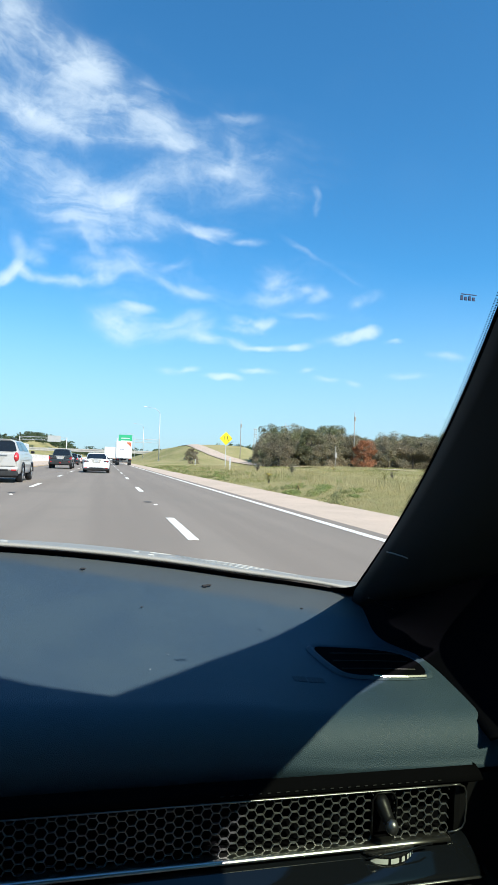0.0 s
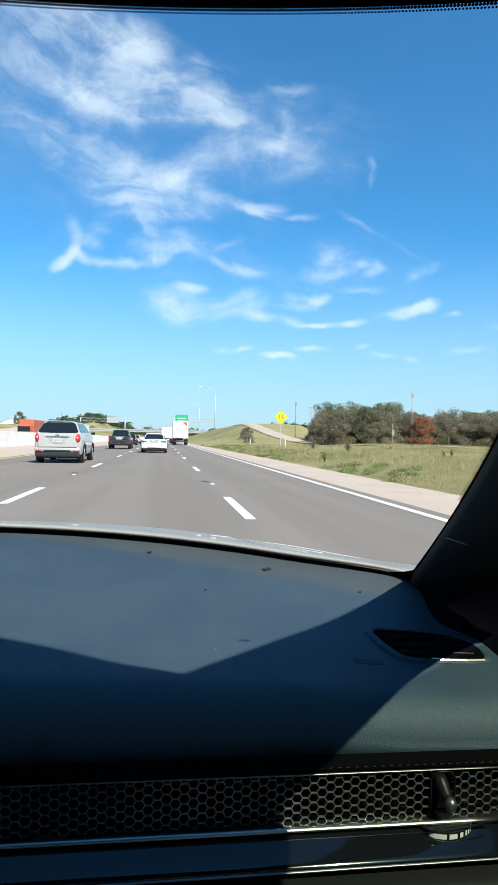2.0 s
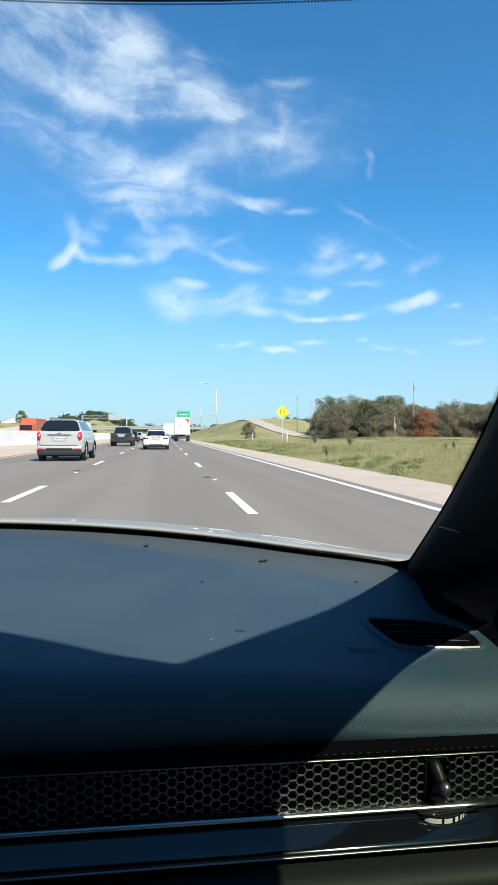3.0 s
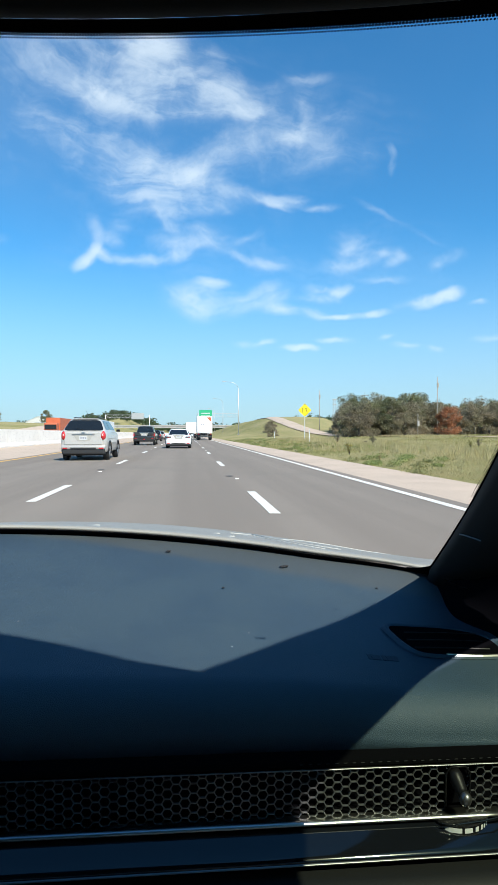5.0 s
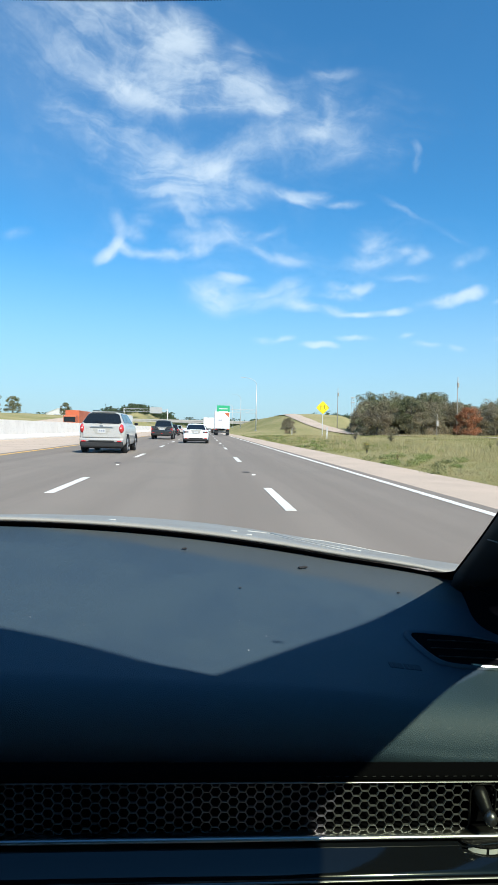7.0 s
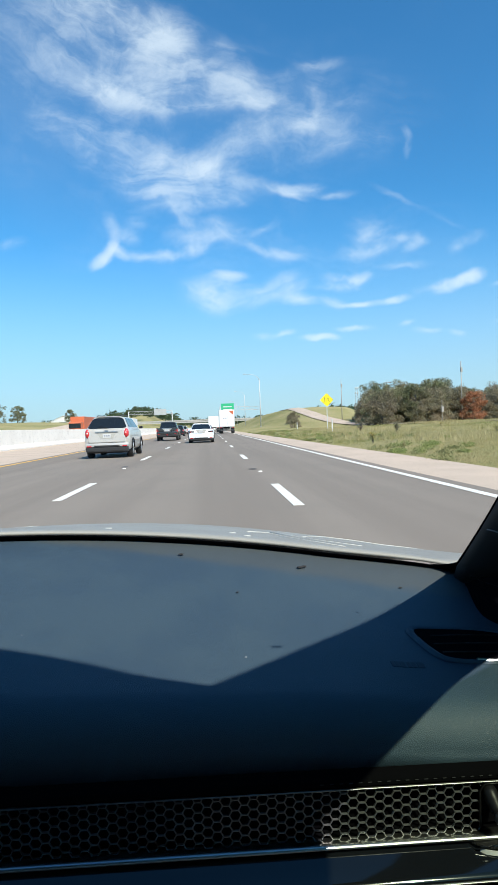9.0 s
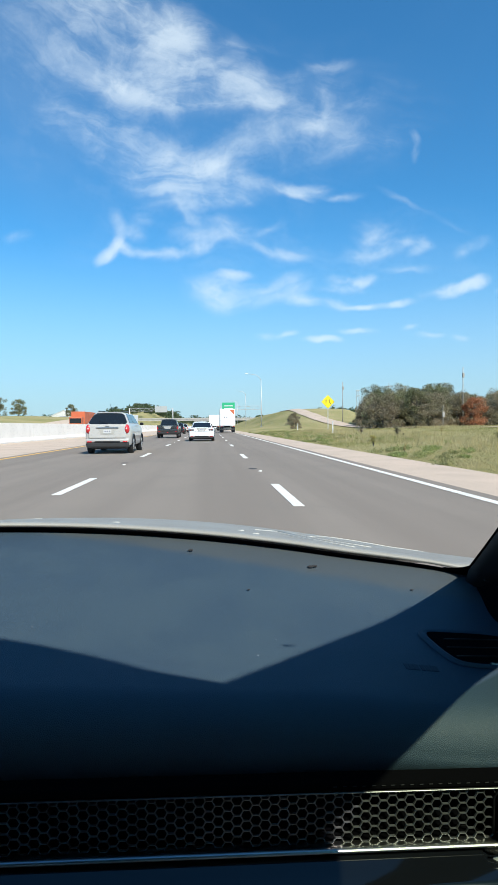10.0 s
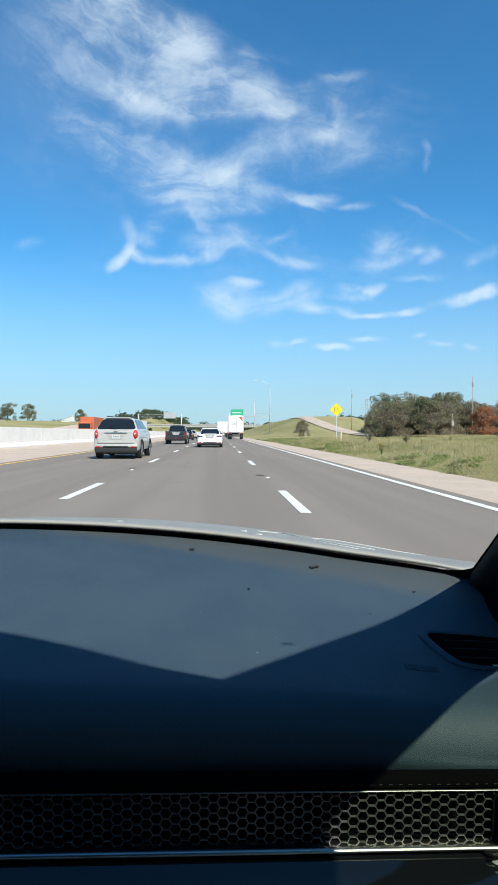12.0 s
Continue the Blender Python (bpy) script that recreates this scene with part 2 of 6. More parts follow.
# ---- materials ----
def material(name, colour, rough=0.6, metal=0.0, grain=0.0, scale=40.0, stain=0.0, stain_scale=1.5, bump=0.0,
             second=None, coat=0.0, per_object=0.0, spec=0.5, bump_scale=None, island=0.0, thin=0.0):
    """Principled surface with fine grain, broad stains and relief at real size."""
    m = bpy.data.materials.new(name)
    m.use_nodes = True
    T = Tree(m.node_tree)
    out = T.add("ShaderNodeOutputMaterial")
    b = T.add("ShaderNodeBsdfPrincipled")
    T.link(b.outputs[0], out.inputs[0])
    geo = T.add("ShaderNodeNewGeometry")
    pos = geo.outputs["Position"]
    if per_object:
        info = T.add("ShaderNodeObjectInfo")
    col = None
    if grain or stain or second or per_object or island:
        n1 = T.noise(pos, scale, 6.0, 0.6)
        n2 = T.noise(pos, stain_scale, 5.0, 0.6)
        base = T.mix(T.smooth(n2, 0.38, 0.66), colour, second or tuple(c * (1 - stain) for c in colour))
        k = T.math("ADD", T.math("MULTIPLY", T.math("SUBTRACT", n1, 0.5), 2 * grain), 1.0)
        if per_object:
            k = T.math("MULTIPLY", k, T.math("ADD", T.math("MULTIPLY", T.math("SUBTRACT", info.outputs["Random"], 0.5), per_object), 1.0))
        if island:
            k = T.math("MULTIPLY", k, T.math("ADD", T.math("MULTIPLY", T.math("SUBTRACT", geo.outputs["Random Per Island"], 0.5), island), 1.0))
        hsv = T.add("ShaderNodeHueSaturation")
        T.link(base, hsv.inputs["Color"])
        T.link(k, hsv.inputs["Value"])
        T.link(hsv.outputs[0], b.inputs["Base Color"])
        T.put(b.inputs["Roughness"], T.math("ADD", T.math("MULTIPLY", T.math("SUBTRACT", n2, 0.5), 0.25 * min(1, rough * 2)), rough, clamp=True))
    else:
        b.inputs["Base Color"].default_value = (*colour, 1)
        b.inputs["Roughness"].default_value = rough
    if thin:
        soft = T.add("ShaderNodeBsdfTranslucent")
        T.link(hsv.outputs[0], soft.inputs["Color"])
        both = T.add("ShaderNodeMixShader")
        both.inputs[0].default_value = thin
        T.link(b.outputs[0], both.inputs[1]), T.link(soft.outputs[0], both.inputs[2])
        T.link(both.outputs[0], out.inputs[0])
    b.inputs["Metallic"].default_value = metal
    b.inputs["Specular IOR Level"].default_value = spec
    b.inputs["Coat Weight"].default_value = coat
    b.inputs["Coat Roughness"].default_value = 0.06
    if bump:
        n3 = T.noise(pos, bump_scale or scale, 3.0, 0.5)
        bp = T.add("ShaderNodeBump")
        bp.inputs["Strength"].default_value = min(1.0, bump)
        bp.inputs["Distance"].default_value = 0.25 / (bump_scale or scale)
        T.link(n3, bp.inputs["Height"])
        T.link(bp.outputs[0], b.inputs["Normal"])
    return m


def leather_material():
    """Moulded dash skin: fine pebble grain, dusty mottling, a few smears, paler towards the glass."""
    m = bpy.data.materials.new("dash_skin")
    m.use_nodes = True
    T = Tree(m.node_tree)
    out = T.add("ShaderNodeOutputMaterial")
    b = T.add("ShaderNodeBsdfPrincipled")
    T.link(b.outputs[0], out.inputs[0])
    pos = T.add("ShaderNodeNewGeometry").outputs["Position"]
    vor = T.add("ShaderNodeTexVoronoi", feature="DISTANCE_TO_EDGE")
    T.link(pos, vor.inputs["Vector"])
    vor.inputs["Scale"].default_value = 540.0
    dust = T.noise(pos, 9.0, 6.0, 0.62)
    fine = T.noise(pos, 300.0, 3.0, 0.6)
    base = T.mix(T.smooth(dust, 0.35, 0.7), (0.0292, 0.0510, 0.0735), (0.0337, 0.0580, 0.0790))
    # past a slanted edge the skin turns paler and warmer towards the glass
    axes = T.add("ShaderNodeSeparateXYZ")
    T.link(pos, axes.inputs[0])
    near_glass = T.math("ADD", axes.outputs[1], T.math("MULTIPLY", T.math("SUBTRACT", dust, 0.5), 0.03))
    near_glass = T.math("ADD", near_glass, T.math("MULTIPLY", axes.outputs[0], 0.24))
    base = T.mix(T.smooth(near_glass, 1.012, 1.050, 0.0, 0.65), base, (0.061, 0.068, 0.064))
    hsv = T.add("ShaderNodeHueSaturation")
    T.link(base, hsv.inputs["Color"])
    T.link(T.math("ADD", T.math("MULTIPLY", fine, 0.24), 0.88), hsv.inputs["Value"])
    T.link(hsv.outputs[0], b.inputs["Base Color"])
    T.link(T.smooth(dust, 0.3, 0.75, 0.50, 0.60), b.inputs["Roughness"])
    b.inputs["Specular IOR Level"].default_value = 0.34
    bp = T.add("ShaderNodeBump")
    bp.inputs["Strength"].default_value, bp.inputs["Distance"].default_value = 0.42, 0.0006
    T.link(T.smooth(vor.outputs["Distance"], 0.0, 0.22), bp.inputs["Height"])
    T.link(bp.outputs[0], b.inputs["Normal"])
    return m


def glass_material(name, tint=(1, 1, 1), gloss=1.0):
    """Thin clear pane: light goes straight through, a Fresnel share is mirrored."""
    m = bpy.data.materials.new(name)
    m.use_nodes = True
    T = Tree(m.node_tree)
    out = T.add("ShaderNodeOutputMaterial")
    clear = T.add("ShaderNodeBsdfTransparent")
    clear.inputs["Color"].default_value = (*tint, 1)
    shine = T.add("ShaderNodeBsdfGlossy")
    shine.inputs["Roughness"].default_value = 0.02
    fres = T.add("ShaderNodeFresnel")
    fres.inputs["IOR"].default_value = 1.25
    mixer = T.add("ShaderNodeMixShader")
    T.link(T.math("MULTIPLY", fres.outputs[0], gloss), mixer.inputs[0])
    T.link(clear.outputs[0], mixer.inputs[1])
    T.link(shine.outputs[0], mixer.inputs[2])
    T.link(mixer.outputs[0], out.inputs[0])
    return m


def ground_material():
    """Dry late-summer grassland: olive, straw and bare patches."""
    m = bpy.data.materials.new("grassland")
    m.use_nodes = True
    T = Tree(m.node_tree)
    out = T.add("ShaderNodeOutputMaterial")
    b = T.add("ShaderNodeBsdfPrincipled")
    T.link(b.outputs[0], out.inputs[0])
    pos = T.add("ShaderNodeNewGeometry").outputs["Position"]
    stretch = T.add("ShaderNodeMapping")
    stretch.inputs["Scale"].default_value = (1.0, 0.45, 1.0)
    T.link(pos, stretch.inputs["Vector"])
    big = T.noise(stretch.outputs[0], 0.09, 5.0, 0.6)
    mid = T.noise(stretch.outputs[0], 0.8, 6.0, 0.65)
    fine = T.noise(pos, 9.0, 5.0, 0.7)
    c = T.mix(T.smooth(big, 0.36, 0.62), (0.225, 0.220, 0.090), (0.330, 0.290, 0.145))
    c = T.mix(T.smooth(mid, 0.46, 0.72), c, (0.33, 0.275, 0.14))
    c = T.mix(T.smooth(fine, 0.5, 0.75, 0.0, 0.6), c, (0.15, 0.152, 0.06))
    T.link(c, b.inputs["Base Color"])
    b.inputs["Roughness"].default_value = 0.95
    b.inputs["Specular IOR Level"].default_value = 0.1
    bp = T.add("ShaderNodeBump")
    bp.inputs["Strength"].default_value, bp.inputs["Distance"].default_value = 0.9, 0.25
    T.link(T.math("ADD", mid, T.math("MULTIPLY", fine, 0.5)), bp.inputs["Height"])
    T.link(bp.outputs[0], b.inputs["Normal"])
    return m


def asphalt_material():
    """Worn grey asphalt with paler wheel tracks along the road and oil stains."""
    m = bpy.data.materials.new("asphalt")
    m.use_nodes = True
    T = Tree(m.node_tree)
    out = T.add("ShaderNodeOutputMaterial")
    b = T.add("ShaderNodeBsdfPrincipled")
    T.link(b.outputs[0], out.inputs[0])
    pos = T.add("ShaderNodeNewGeometry").outputs["Position"]
    lanes = T.add("ShaderNodeMapping")
    lanes.inputs["Scale"].default_value = (0.9, 0.02, 1.0)
    T.link(pos, lanes.inputs["Vector"])
    tracks = T.noise(lanes.outputs[0], 1.3, 3.0, 0.5)
    patch = T.noise(pos, 0.35, 5.0, 0.6)
    speck = T.noise(pos, 90.0, 4.0, 0.7)
    c = T.mix(T.smooth(tracks, 0.35, 0.65), (0.187, 0.158, 0.133), (0.218, 0.186, 0.157))
    c = T.mix(T.smooth(patch, 0.45, 0.75, 0.0, 0.6), c, (0.175, 0.153, 0.130))
    hsv = T.add("ShaderNodeHueSaturation")
    T.link(c, hsv.inputs["Color"])
    T.link(T.math("ADD", T.math("MULTIPLY", speck, 0.5), 0.75), hsv.inputs["Value"])
    T.link(hsv.outputs[0], b.inputs["Base Color"])
    b.inputs["Roughness"].default_value = 0.88
    b.inputs["Specular IOR Level"].default_value = 0.3
    bp = T.add("ShaderNodeBump")
    bp.inputs["Strength"].default_value, bp.inputs["Distance"].default_value = 0.5, 0.004
    T.link(speck, bp.inputs["Height"])
    T.link(bp.outputs[0], b.inputs["Normal"])
    return m


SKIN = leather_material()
GLASS = glass_material("clear_glass", (0.97, 0.985, 0.98), 0.25)
SIDE_GLASS = glass_material("green_glass", (0.58, 0.65, 0.49), 0.3)
REAR_GLASS = glass_material("tinted_glass", (0.43, 0.44, 0.44), 0.3)
GRASS = ground_material()
ASPHALT = asphalt_material()
CONCRETE = material("pale_concrete", (0.48, 0.375, 0.295), 0.9, grain=0.15, scale=30, second=(0.42, 0.335, 0.265), stain_scale=0.5, bump=0.4)
CONCRETE_WHITE = material("barrier_concrete", (0.72, 0.69, 0.65), 0.85, grain=0.08, scale=25, second=(0.66, 0.63, 0.59), stain_scale=0.7, bump=0.2)
CONCRETE_GREY = material("bridge_concrete", (0.42, 0.40, 0.37), 0.9, grain=0.1, scale=10, second=(0.34, 0.33, 0.31), stain_scale=0.4)
PAINT_WHITE = material("road_paint_white", (0.70, 0.685, 0.64), 0.7, grain=0.14, scale=45, second=(0.60, 0.58, 0.54), stain_scale=3.0)
PAINT_YELLOW = material("road_paint_yellow", (0.72, 0.42, 0.08), 0.7, grain=0.12, scale=45, second=(0.62, 0.36, 0.09), stain_scale=3.0)
TAR = material("tar_patch", (0.05, 0.047, 0.045), 0.8, grain=0.2, scale=60)
RUBBER = material("rubber", (0.018, 0.018, 0.019), 0.8, grain=0.15, scale=60)
BLACK_TRIM = material("black_trim", (0.007, 0.007, 0.008), 0.42, grain=0.15, scale=200, bump=0.15, bump_scale=500, spec=0.22)
BLACK_CLOTH = material("dark_liner", (0.010, 0.0105, 0.012), 0.95, grain=0.2, scale=400, bump=0.3, bump_scale=600, spec=0.2)
PILLAR_TRIM = material("pillar_trim", (0.016, 0.0165, 0.018), 0.62, grain=0.12, scale=300, bump=0.25, bump_scale=500, spec=0.26)
GLOSS_BLACK = material("gloss_black", (0.005, 0.006, 0.008), 0.07, coat=0.15, spec=0.4)
SATIN_BLACK = material("satin_black", (0.003, 0.003, 0.0035), 0.8, grain=0.1, scale=200, spec=0.0)
FRIT = material("frit_black", (0.003, 0.003, 0.004), 0.85, spec=0.01)
MESH_METAL = material("mesh_metal", (0.150, 0.155, 0.165), 0.32, metal=0.55, grain=0.1, scale=300)
CHROME = material("satin_chrome", (0.40, 0.395, 0.385), 0.30, metal=1.0, grain=0.04, scale=300)
KNOB_METAL = material("satin_knob", (0.17, 0.17, 0.175), 0.36, metal=0.9, grain=0.05, scale=300)
LID_SKIN = material("lid_skin", (0.0065, 0.007, 0.0075), 0.65, grain=0.15, scale=300, bump=0.35, bump_scale=420, spec=0.25)
THREAD = material("stitching", (0.16, 0.17, 0.18), 0.8, grain=0.1, scale=800)
MARK_WHITE = material("printed_white", (0.56, 0.57, 0.58), 0.5)
DIRT = material("dirt_speck", (0.020, 0.020, 0.021), 0.9)
DUST = material("dust_speck", (0.42, 0.43, 0.43), 0.8)
HOOD_PAINT = material("grey_car_paint", (0.255, 0.250, 0.228), 0.50, metal=0.0, coat=0.18, spec=0.4, grain=0.05, scale=400, stain=0.08, stain_scale=4.0)
# lighter bonnet tone for painted-on highlight lines, also worn by the washer jets
HIGHLIGHT_JET_PAINT = material("highlight_and_jet_paint", (0.42, 0.42, 0.39), 0.5, grain=0.05, scale=300)
DARK_CLAD = material("dark_cladding", (0.018, 0.018, 0.019), 0.7, grain=0.1, scale=80)
# silver body tone with the plate recess's shade put into the colour
RECESS = material("shaded_recess_paint", (0.38, 0.365, 0.33), 0.4, grain=0.03, scale=200)
SILVER = material("champagne_silver_paint", (0.47, 0.455, 0.43), 0.32, metal=0.10, coat=0.5, grain=0.03, scale=300, stain=0.06, stain_scale=2.0)
WHITE_PAINT = material("white_car_paint", (0.80, 0.81, 0.82), 0.25, coat=0.6, grain=0.02, scale=200, stain=0.04, stain_scale=2.0)
DARK_PAINT = material("charcoal_car_paint", (0.035, 0.040, 0.042), 0.28, metal=0.3, coat=0.6, grain=0.05, scale=200, stain=0.1, stain_scale=2.0)
BLACK_PAINT = material("black_car_paint", (0.012, 0.012, 0.014), 0.2, coat=0.7, grain=0.05, scale=200)
RED_PAINT = material("red_car_paint", (0.35, 0.03, 0.02), 0.25, coat=0.6, grain=0.05, scale=200)
CAR_GLASS = material("dark_car_glass", (0.010, 0.013, 0.016), 0.06, grain=0.02, scale=20, spec=0.5)
PLASTIC_GREY = material("grey_plastic", (0.045, 0.047, 0.05), 0.7, grain=0.1, scale=100)
LAMP_RED = material("red_lamp_lens", (0.52, 0.025, 0.030), 0.18, coat=0.5, grain=0.1, scale=60)
LAMP_CLEAR = material("clear_lamp_lens", (0.72, 0.50, 0.47), 0.15, coat=0.5)
ALLOY = material("alloy_rim", (0.45, 0.45, 0.45), 0.35, metal=0.8, grain=0.05, scale=100)
PLATE = material("plate_white", (0.52, 0.52, 0.51), 0.5)
MARK_NAVY = material("printed_navy", (0.02, 0.04, 0.11), 0.6)
EMBOSS = material("pressed_skin", (0.010, 0.017, 0.030), 0.6, grain=0.1, scale=300)
BARS = material("dark_bars", (0.26, 0.27, 0.32), 0.6)
BOX_WHITE = material("truck_box_white", (0.78, 0.78, 0.77), 0.45, grain=0.03, scale=30, stain=0.06, stain_scale=0.8)
BOX_ORANGE = material("container_orange", (0.55, 0.135, 0.055), 0.55, grain=0.05, scale=20, stain=0.15, stain_scale=0.7)
GALV = material("galvanised_steel", (0.55, 0.56, 0.56), 0.5, metal=0.4, grain=0.06, scale=30, stain=0.1, stain_scale=1.0)
SIGN_YELLOW = material("sign_yellow", (0.86, 0.66, 0.01), 0.5, grain=0.03, scale=20)
SIGN_BLACK = material("sign_black", (0.02, 0.02, 0.02), 0.6)
SIGN_GREEN = material("sign_green", (0.02, 0.36, 0.17), 0.5, grain=0.03, scale=10)
SIGN_BLUE = material("sign_blue", (0.07, 0.25, 0.62), 0.5, grain=0.05, scale=10)
SIGN_BACK = material("sign_back_metal", (0.42, 0.43, 0.42), 0.55, metal=0.3, grain=0.05, scale=10)
WOOD_POLE = material("weathered_pole", (0.34, 0.32, 0.29), 0.9, grain=0.2, scale=12, stain=0.2)
BARK = material("bark", (0.10, 0.085, 0.07), 0.95, grain=0.3, scale=8, bump=0.5)
LEAF = material("leaves", (0.205, 0.215, 0.12), 0.8, grain=0.2, scale=3, second=(0.26, 0.235, 0.155), stain_scale=0.35, per_object=0.5, spec=0.06, island=0.28, thin=0.45)
LEAF_DRY = material("dry_leaves", (0.31, 0.26, 0.185), 0.85, grain=0.2, scale=3, second=(0.23, 0.21, 0.135), stain_scale=0.35, per_object=0.4, spec=0.06, island=0.28, thin=0.45)
LEAF_RED = material("rust_leaves", (0.48, 0.23, 0.13), 0.85, grain=0.2, scale=3, second=(0.20, 0.085, 0.045), stain_scale=0.6, spec=0.06, island=0.5, thin=0.45)
LEAF_FAR = material("far_leaves", (0.085, 0.12, 0.065), 0.9, grain=0.3, scale=0.4, second=(0.09, 0.11, 0.06), stain_scale=0.02, spec=0.06, island=0.6, thin=0.45)
BLADE = material("grass_blades", (0.325, 0.315, 0.13), 0.9, grain=0.1, scale=2, second=(0.47, 0.40, 0.21), stain_scale=0.20, spec=0.06, island=0.3, thin=0.45)
WEED_GREEN = material("green_weeds", (0.27, 0.32, 0.115), 0.85, grain=0.15, scale=3, second=(0.28, 0.27, 0.13), stain_scale=0.8, spec=0.06, island=0.35, thin=0.45)
STRAW = material("straw_grass", (0.52, 0.44, 0.25), 0.9, grain=0.12, scale=3, second=(0.34, 0.31, 0.15), stain_scale=0.5, spec=0.06, island=0.3, thin=0.45)
FLOWER = material("yellow_flowers", (0.80, 0.60, 0.03), 0.7)
ROOF_METAL = material("barn_roof", (0.10, 0.13, 0.16), 0.6, grain=0.1, scale=5)
WALL_PALE = material("pale_siding", (0.62, 0.62, 0.60), 0.7, grain=0.08, scale=5, stain=0.1)
WALL_RUST = material("rust_siding", (0.30, 0.13, 0.09), 0.8, grain=0.1, scale=5, stain=0.1)


# ---- mesh helpers ----
def part(name, bm, mat, parent=None, label="", smooth=False):
    me = bpy.data.meshes.new(name)
    if smooth:
        for f in bm.faces:
            f.smooth = True
    bm.to_mesh(me)
    bm.free()
    if smooth == "edges":
        me.set_sharp_from_angle(angle=0.62)
    me.materials.append(mat)
    ob = new(name, me)
    if parent is not None:
        ob.parent = parent
    if label:
        ob["label"] = label
    return ob


def lump(name, verts, faces, mat, parent=None, label="", smooth=False):
    me = bpy.data.meshes.new(name)
    me.from_pydata([tuple(p) for p in verts], [], faces)
    me.update()
    if smooth:
        me.polygons.foreach_set("use_smooth", [True] * len(me.polygons))
    me.materials.append(mat)
    ob = new(name, me)
    if parent is not None:
        ob.parent = parent
    if label:
        ob["label"] = label
    return ob


def again(name, ob, parent, m):
    """Another object on the same mesh."""
    o = new(name, ob.data)
    o.parent = parent
    o.matrix_basis = m
    return o


def box(bm, x0, x1, y0, y1, z0, z1, bevel=0.0, turn=None):
    m = Matrix.Translation(((x0 + x1) / 2, (y0 + y1) / 2, (z0 + z1) / 2))
    if turn is not None:
        m = m @ turn
    m = m @ Matrix.Diagonal((x1 - x0, y1 - y0, z1 - z0, 1))
    made = bmesh.ops.create_cube(bm, size=1.0, matrix=m)["verts"]
    if bevel:
        edges = list({e for v in made for e in v.link_edges})
        bmesh.ops.bevel(bm, geom=edges, offset=bevel, segments=2, profile=0.6, affect="EDGES")
    return bm


def rod(bm, a, b, r0, r1=None, n=10):
    """A round tapered bar from a to b."""
    a, b = Vector(a), Vector(b)
    r1 = r0 if r1 is None else r1
    q = (b - a).to_track_quat("Z", "Y").to_matrix().to_4x4()
    bmesh.ops.create_cone(bm, cap_ends=True, segments=n, radius1=r0, radius2=r1, depth=(b - a).length,
                          matrix=Matrix.Translation((a + b) / 2) @ q)
    return bm


def tube(bm, pts, r, n=8):
    """A bar of even thickness along a bent line."""
    pts = [Vector(p) for p in pts]
    rings = []
    for i, p in enumerate(pts):
        d = (pts[min(i + 1, len(pts) - 1)] - pts[max(i - 1, 0)]).normalized()
        side = d.cross(Vector((0.13, 0.21, 0.97))).normalized()
        up = side.cross(d)
        rad = r[i] if isinstance(r, (list, tuple)) else r
        rings.append([bm.verts.new(p + (side * math.cos(a) + up * math.sin(a)) * rad) for a in (2 * math.pi * k / n for k in range(n))])
    for a, b in zip(rings, rings[1:]):
        for k in range(n):
            bm.faces.new((a[k], a[(k + 1) % n], b[(k + 1) % n], b[k]))
    bm.faces.new(rings[0][::-1]), bm.faces.new(rings[-1])
    return bm


def sheet(bm, rows):
    """A skin through rows of points."""
    grid = [[bm.verts.new(p) for p in row] for row in rows]
    for a, b in zip(grid, grid[1:]):
        for i in range(len(a) - 1):
            bm.faces.new((a[i], a[i + 1], b[i + 1], b[i]))
    return bm


def thick(bm, depth):
    """Gives an open skin thickness along its normals."""
    bmesh.ops.recalc_face_normals(bm, faces=bm.faces)
    bmesh.ops.solidify(bm, geom=list(bm.faces), thickness=depth)
    return bm


def slab(bm, outline, z0, z1):
    """An upright prism over an outline in x, y."""
    lo = [bm.verts.new((x, y, z0)) for x, y in outline]
    hi = [bm.verts.new((x, y, z1)) for x, y in outline]
    n = len(outline)
    bm.faces.new(lo[::-1]), bm.faces.new(hi)
    for i in range(n):
        bm.faces.new((lo[i], lo[(i + 1) % n], hi[(i + 1) % n], hi[i]))
    return bm


def plate(bm, outline, y0, y1):
    """A prism standing in the x, z plane."""
    a = [bm.verts.new((x, y0, z)) for x, z in outline]
    b = [bm.verts.new((x, y1, z)) for x, z in outline]
    n = len(outline)
    bm.faces.new(a), bm.faces.new(b[::-1])
    for i in range(n):
        bm.faces.new((a[i], b[i], b[(i + 1) % n], a[(i + 1) % n]))
    bmesh.ops.recalc_face_normals(bm, faces=bm.faces)
    return bm


def B():
    return bmesh.new()


def step(a, b, v):
    t = min(1.0, max(0.0, (v - a) / (b - a)))
    return t * t * (3 - 2 * t)


# ---- ground and road ----
ROAD_FAR = 1400.0
LEFT_DASH, RIGHT_DASH, EDGE, YELLOW, SHOULDER = -2.45, 1.15, 3.85, -7.1, 6.0


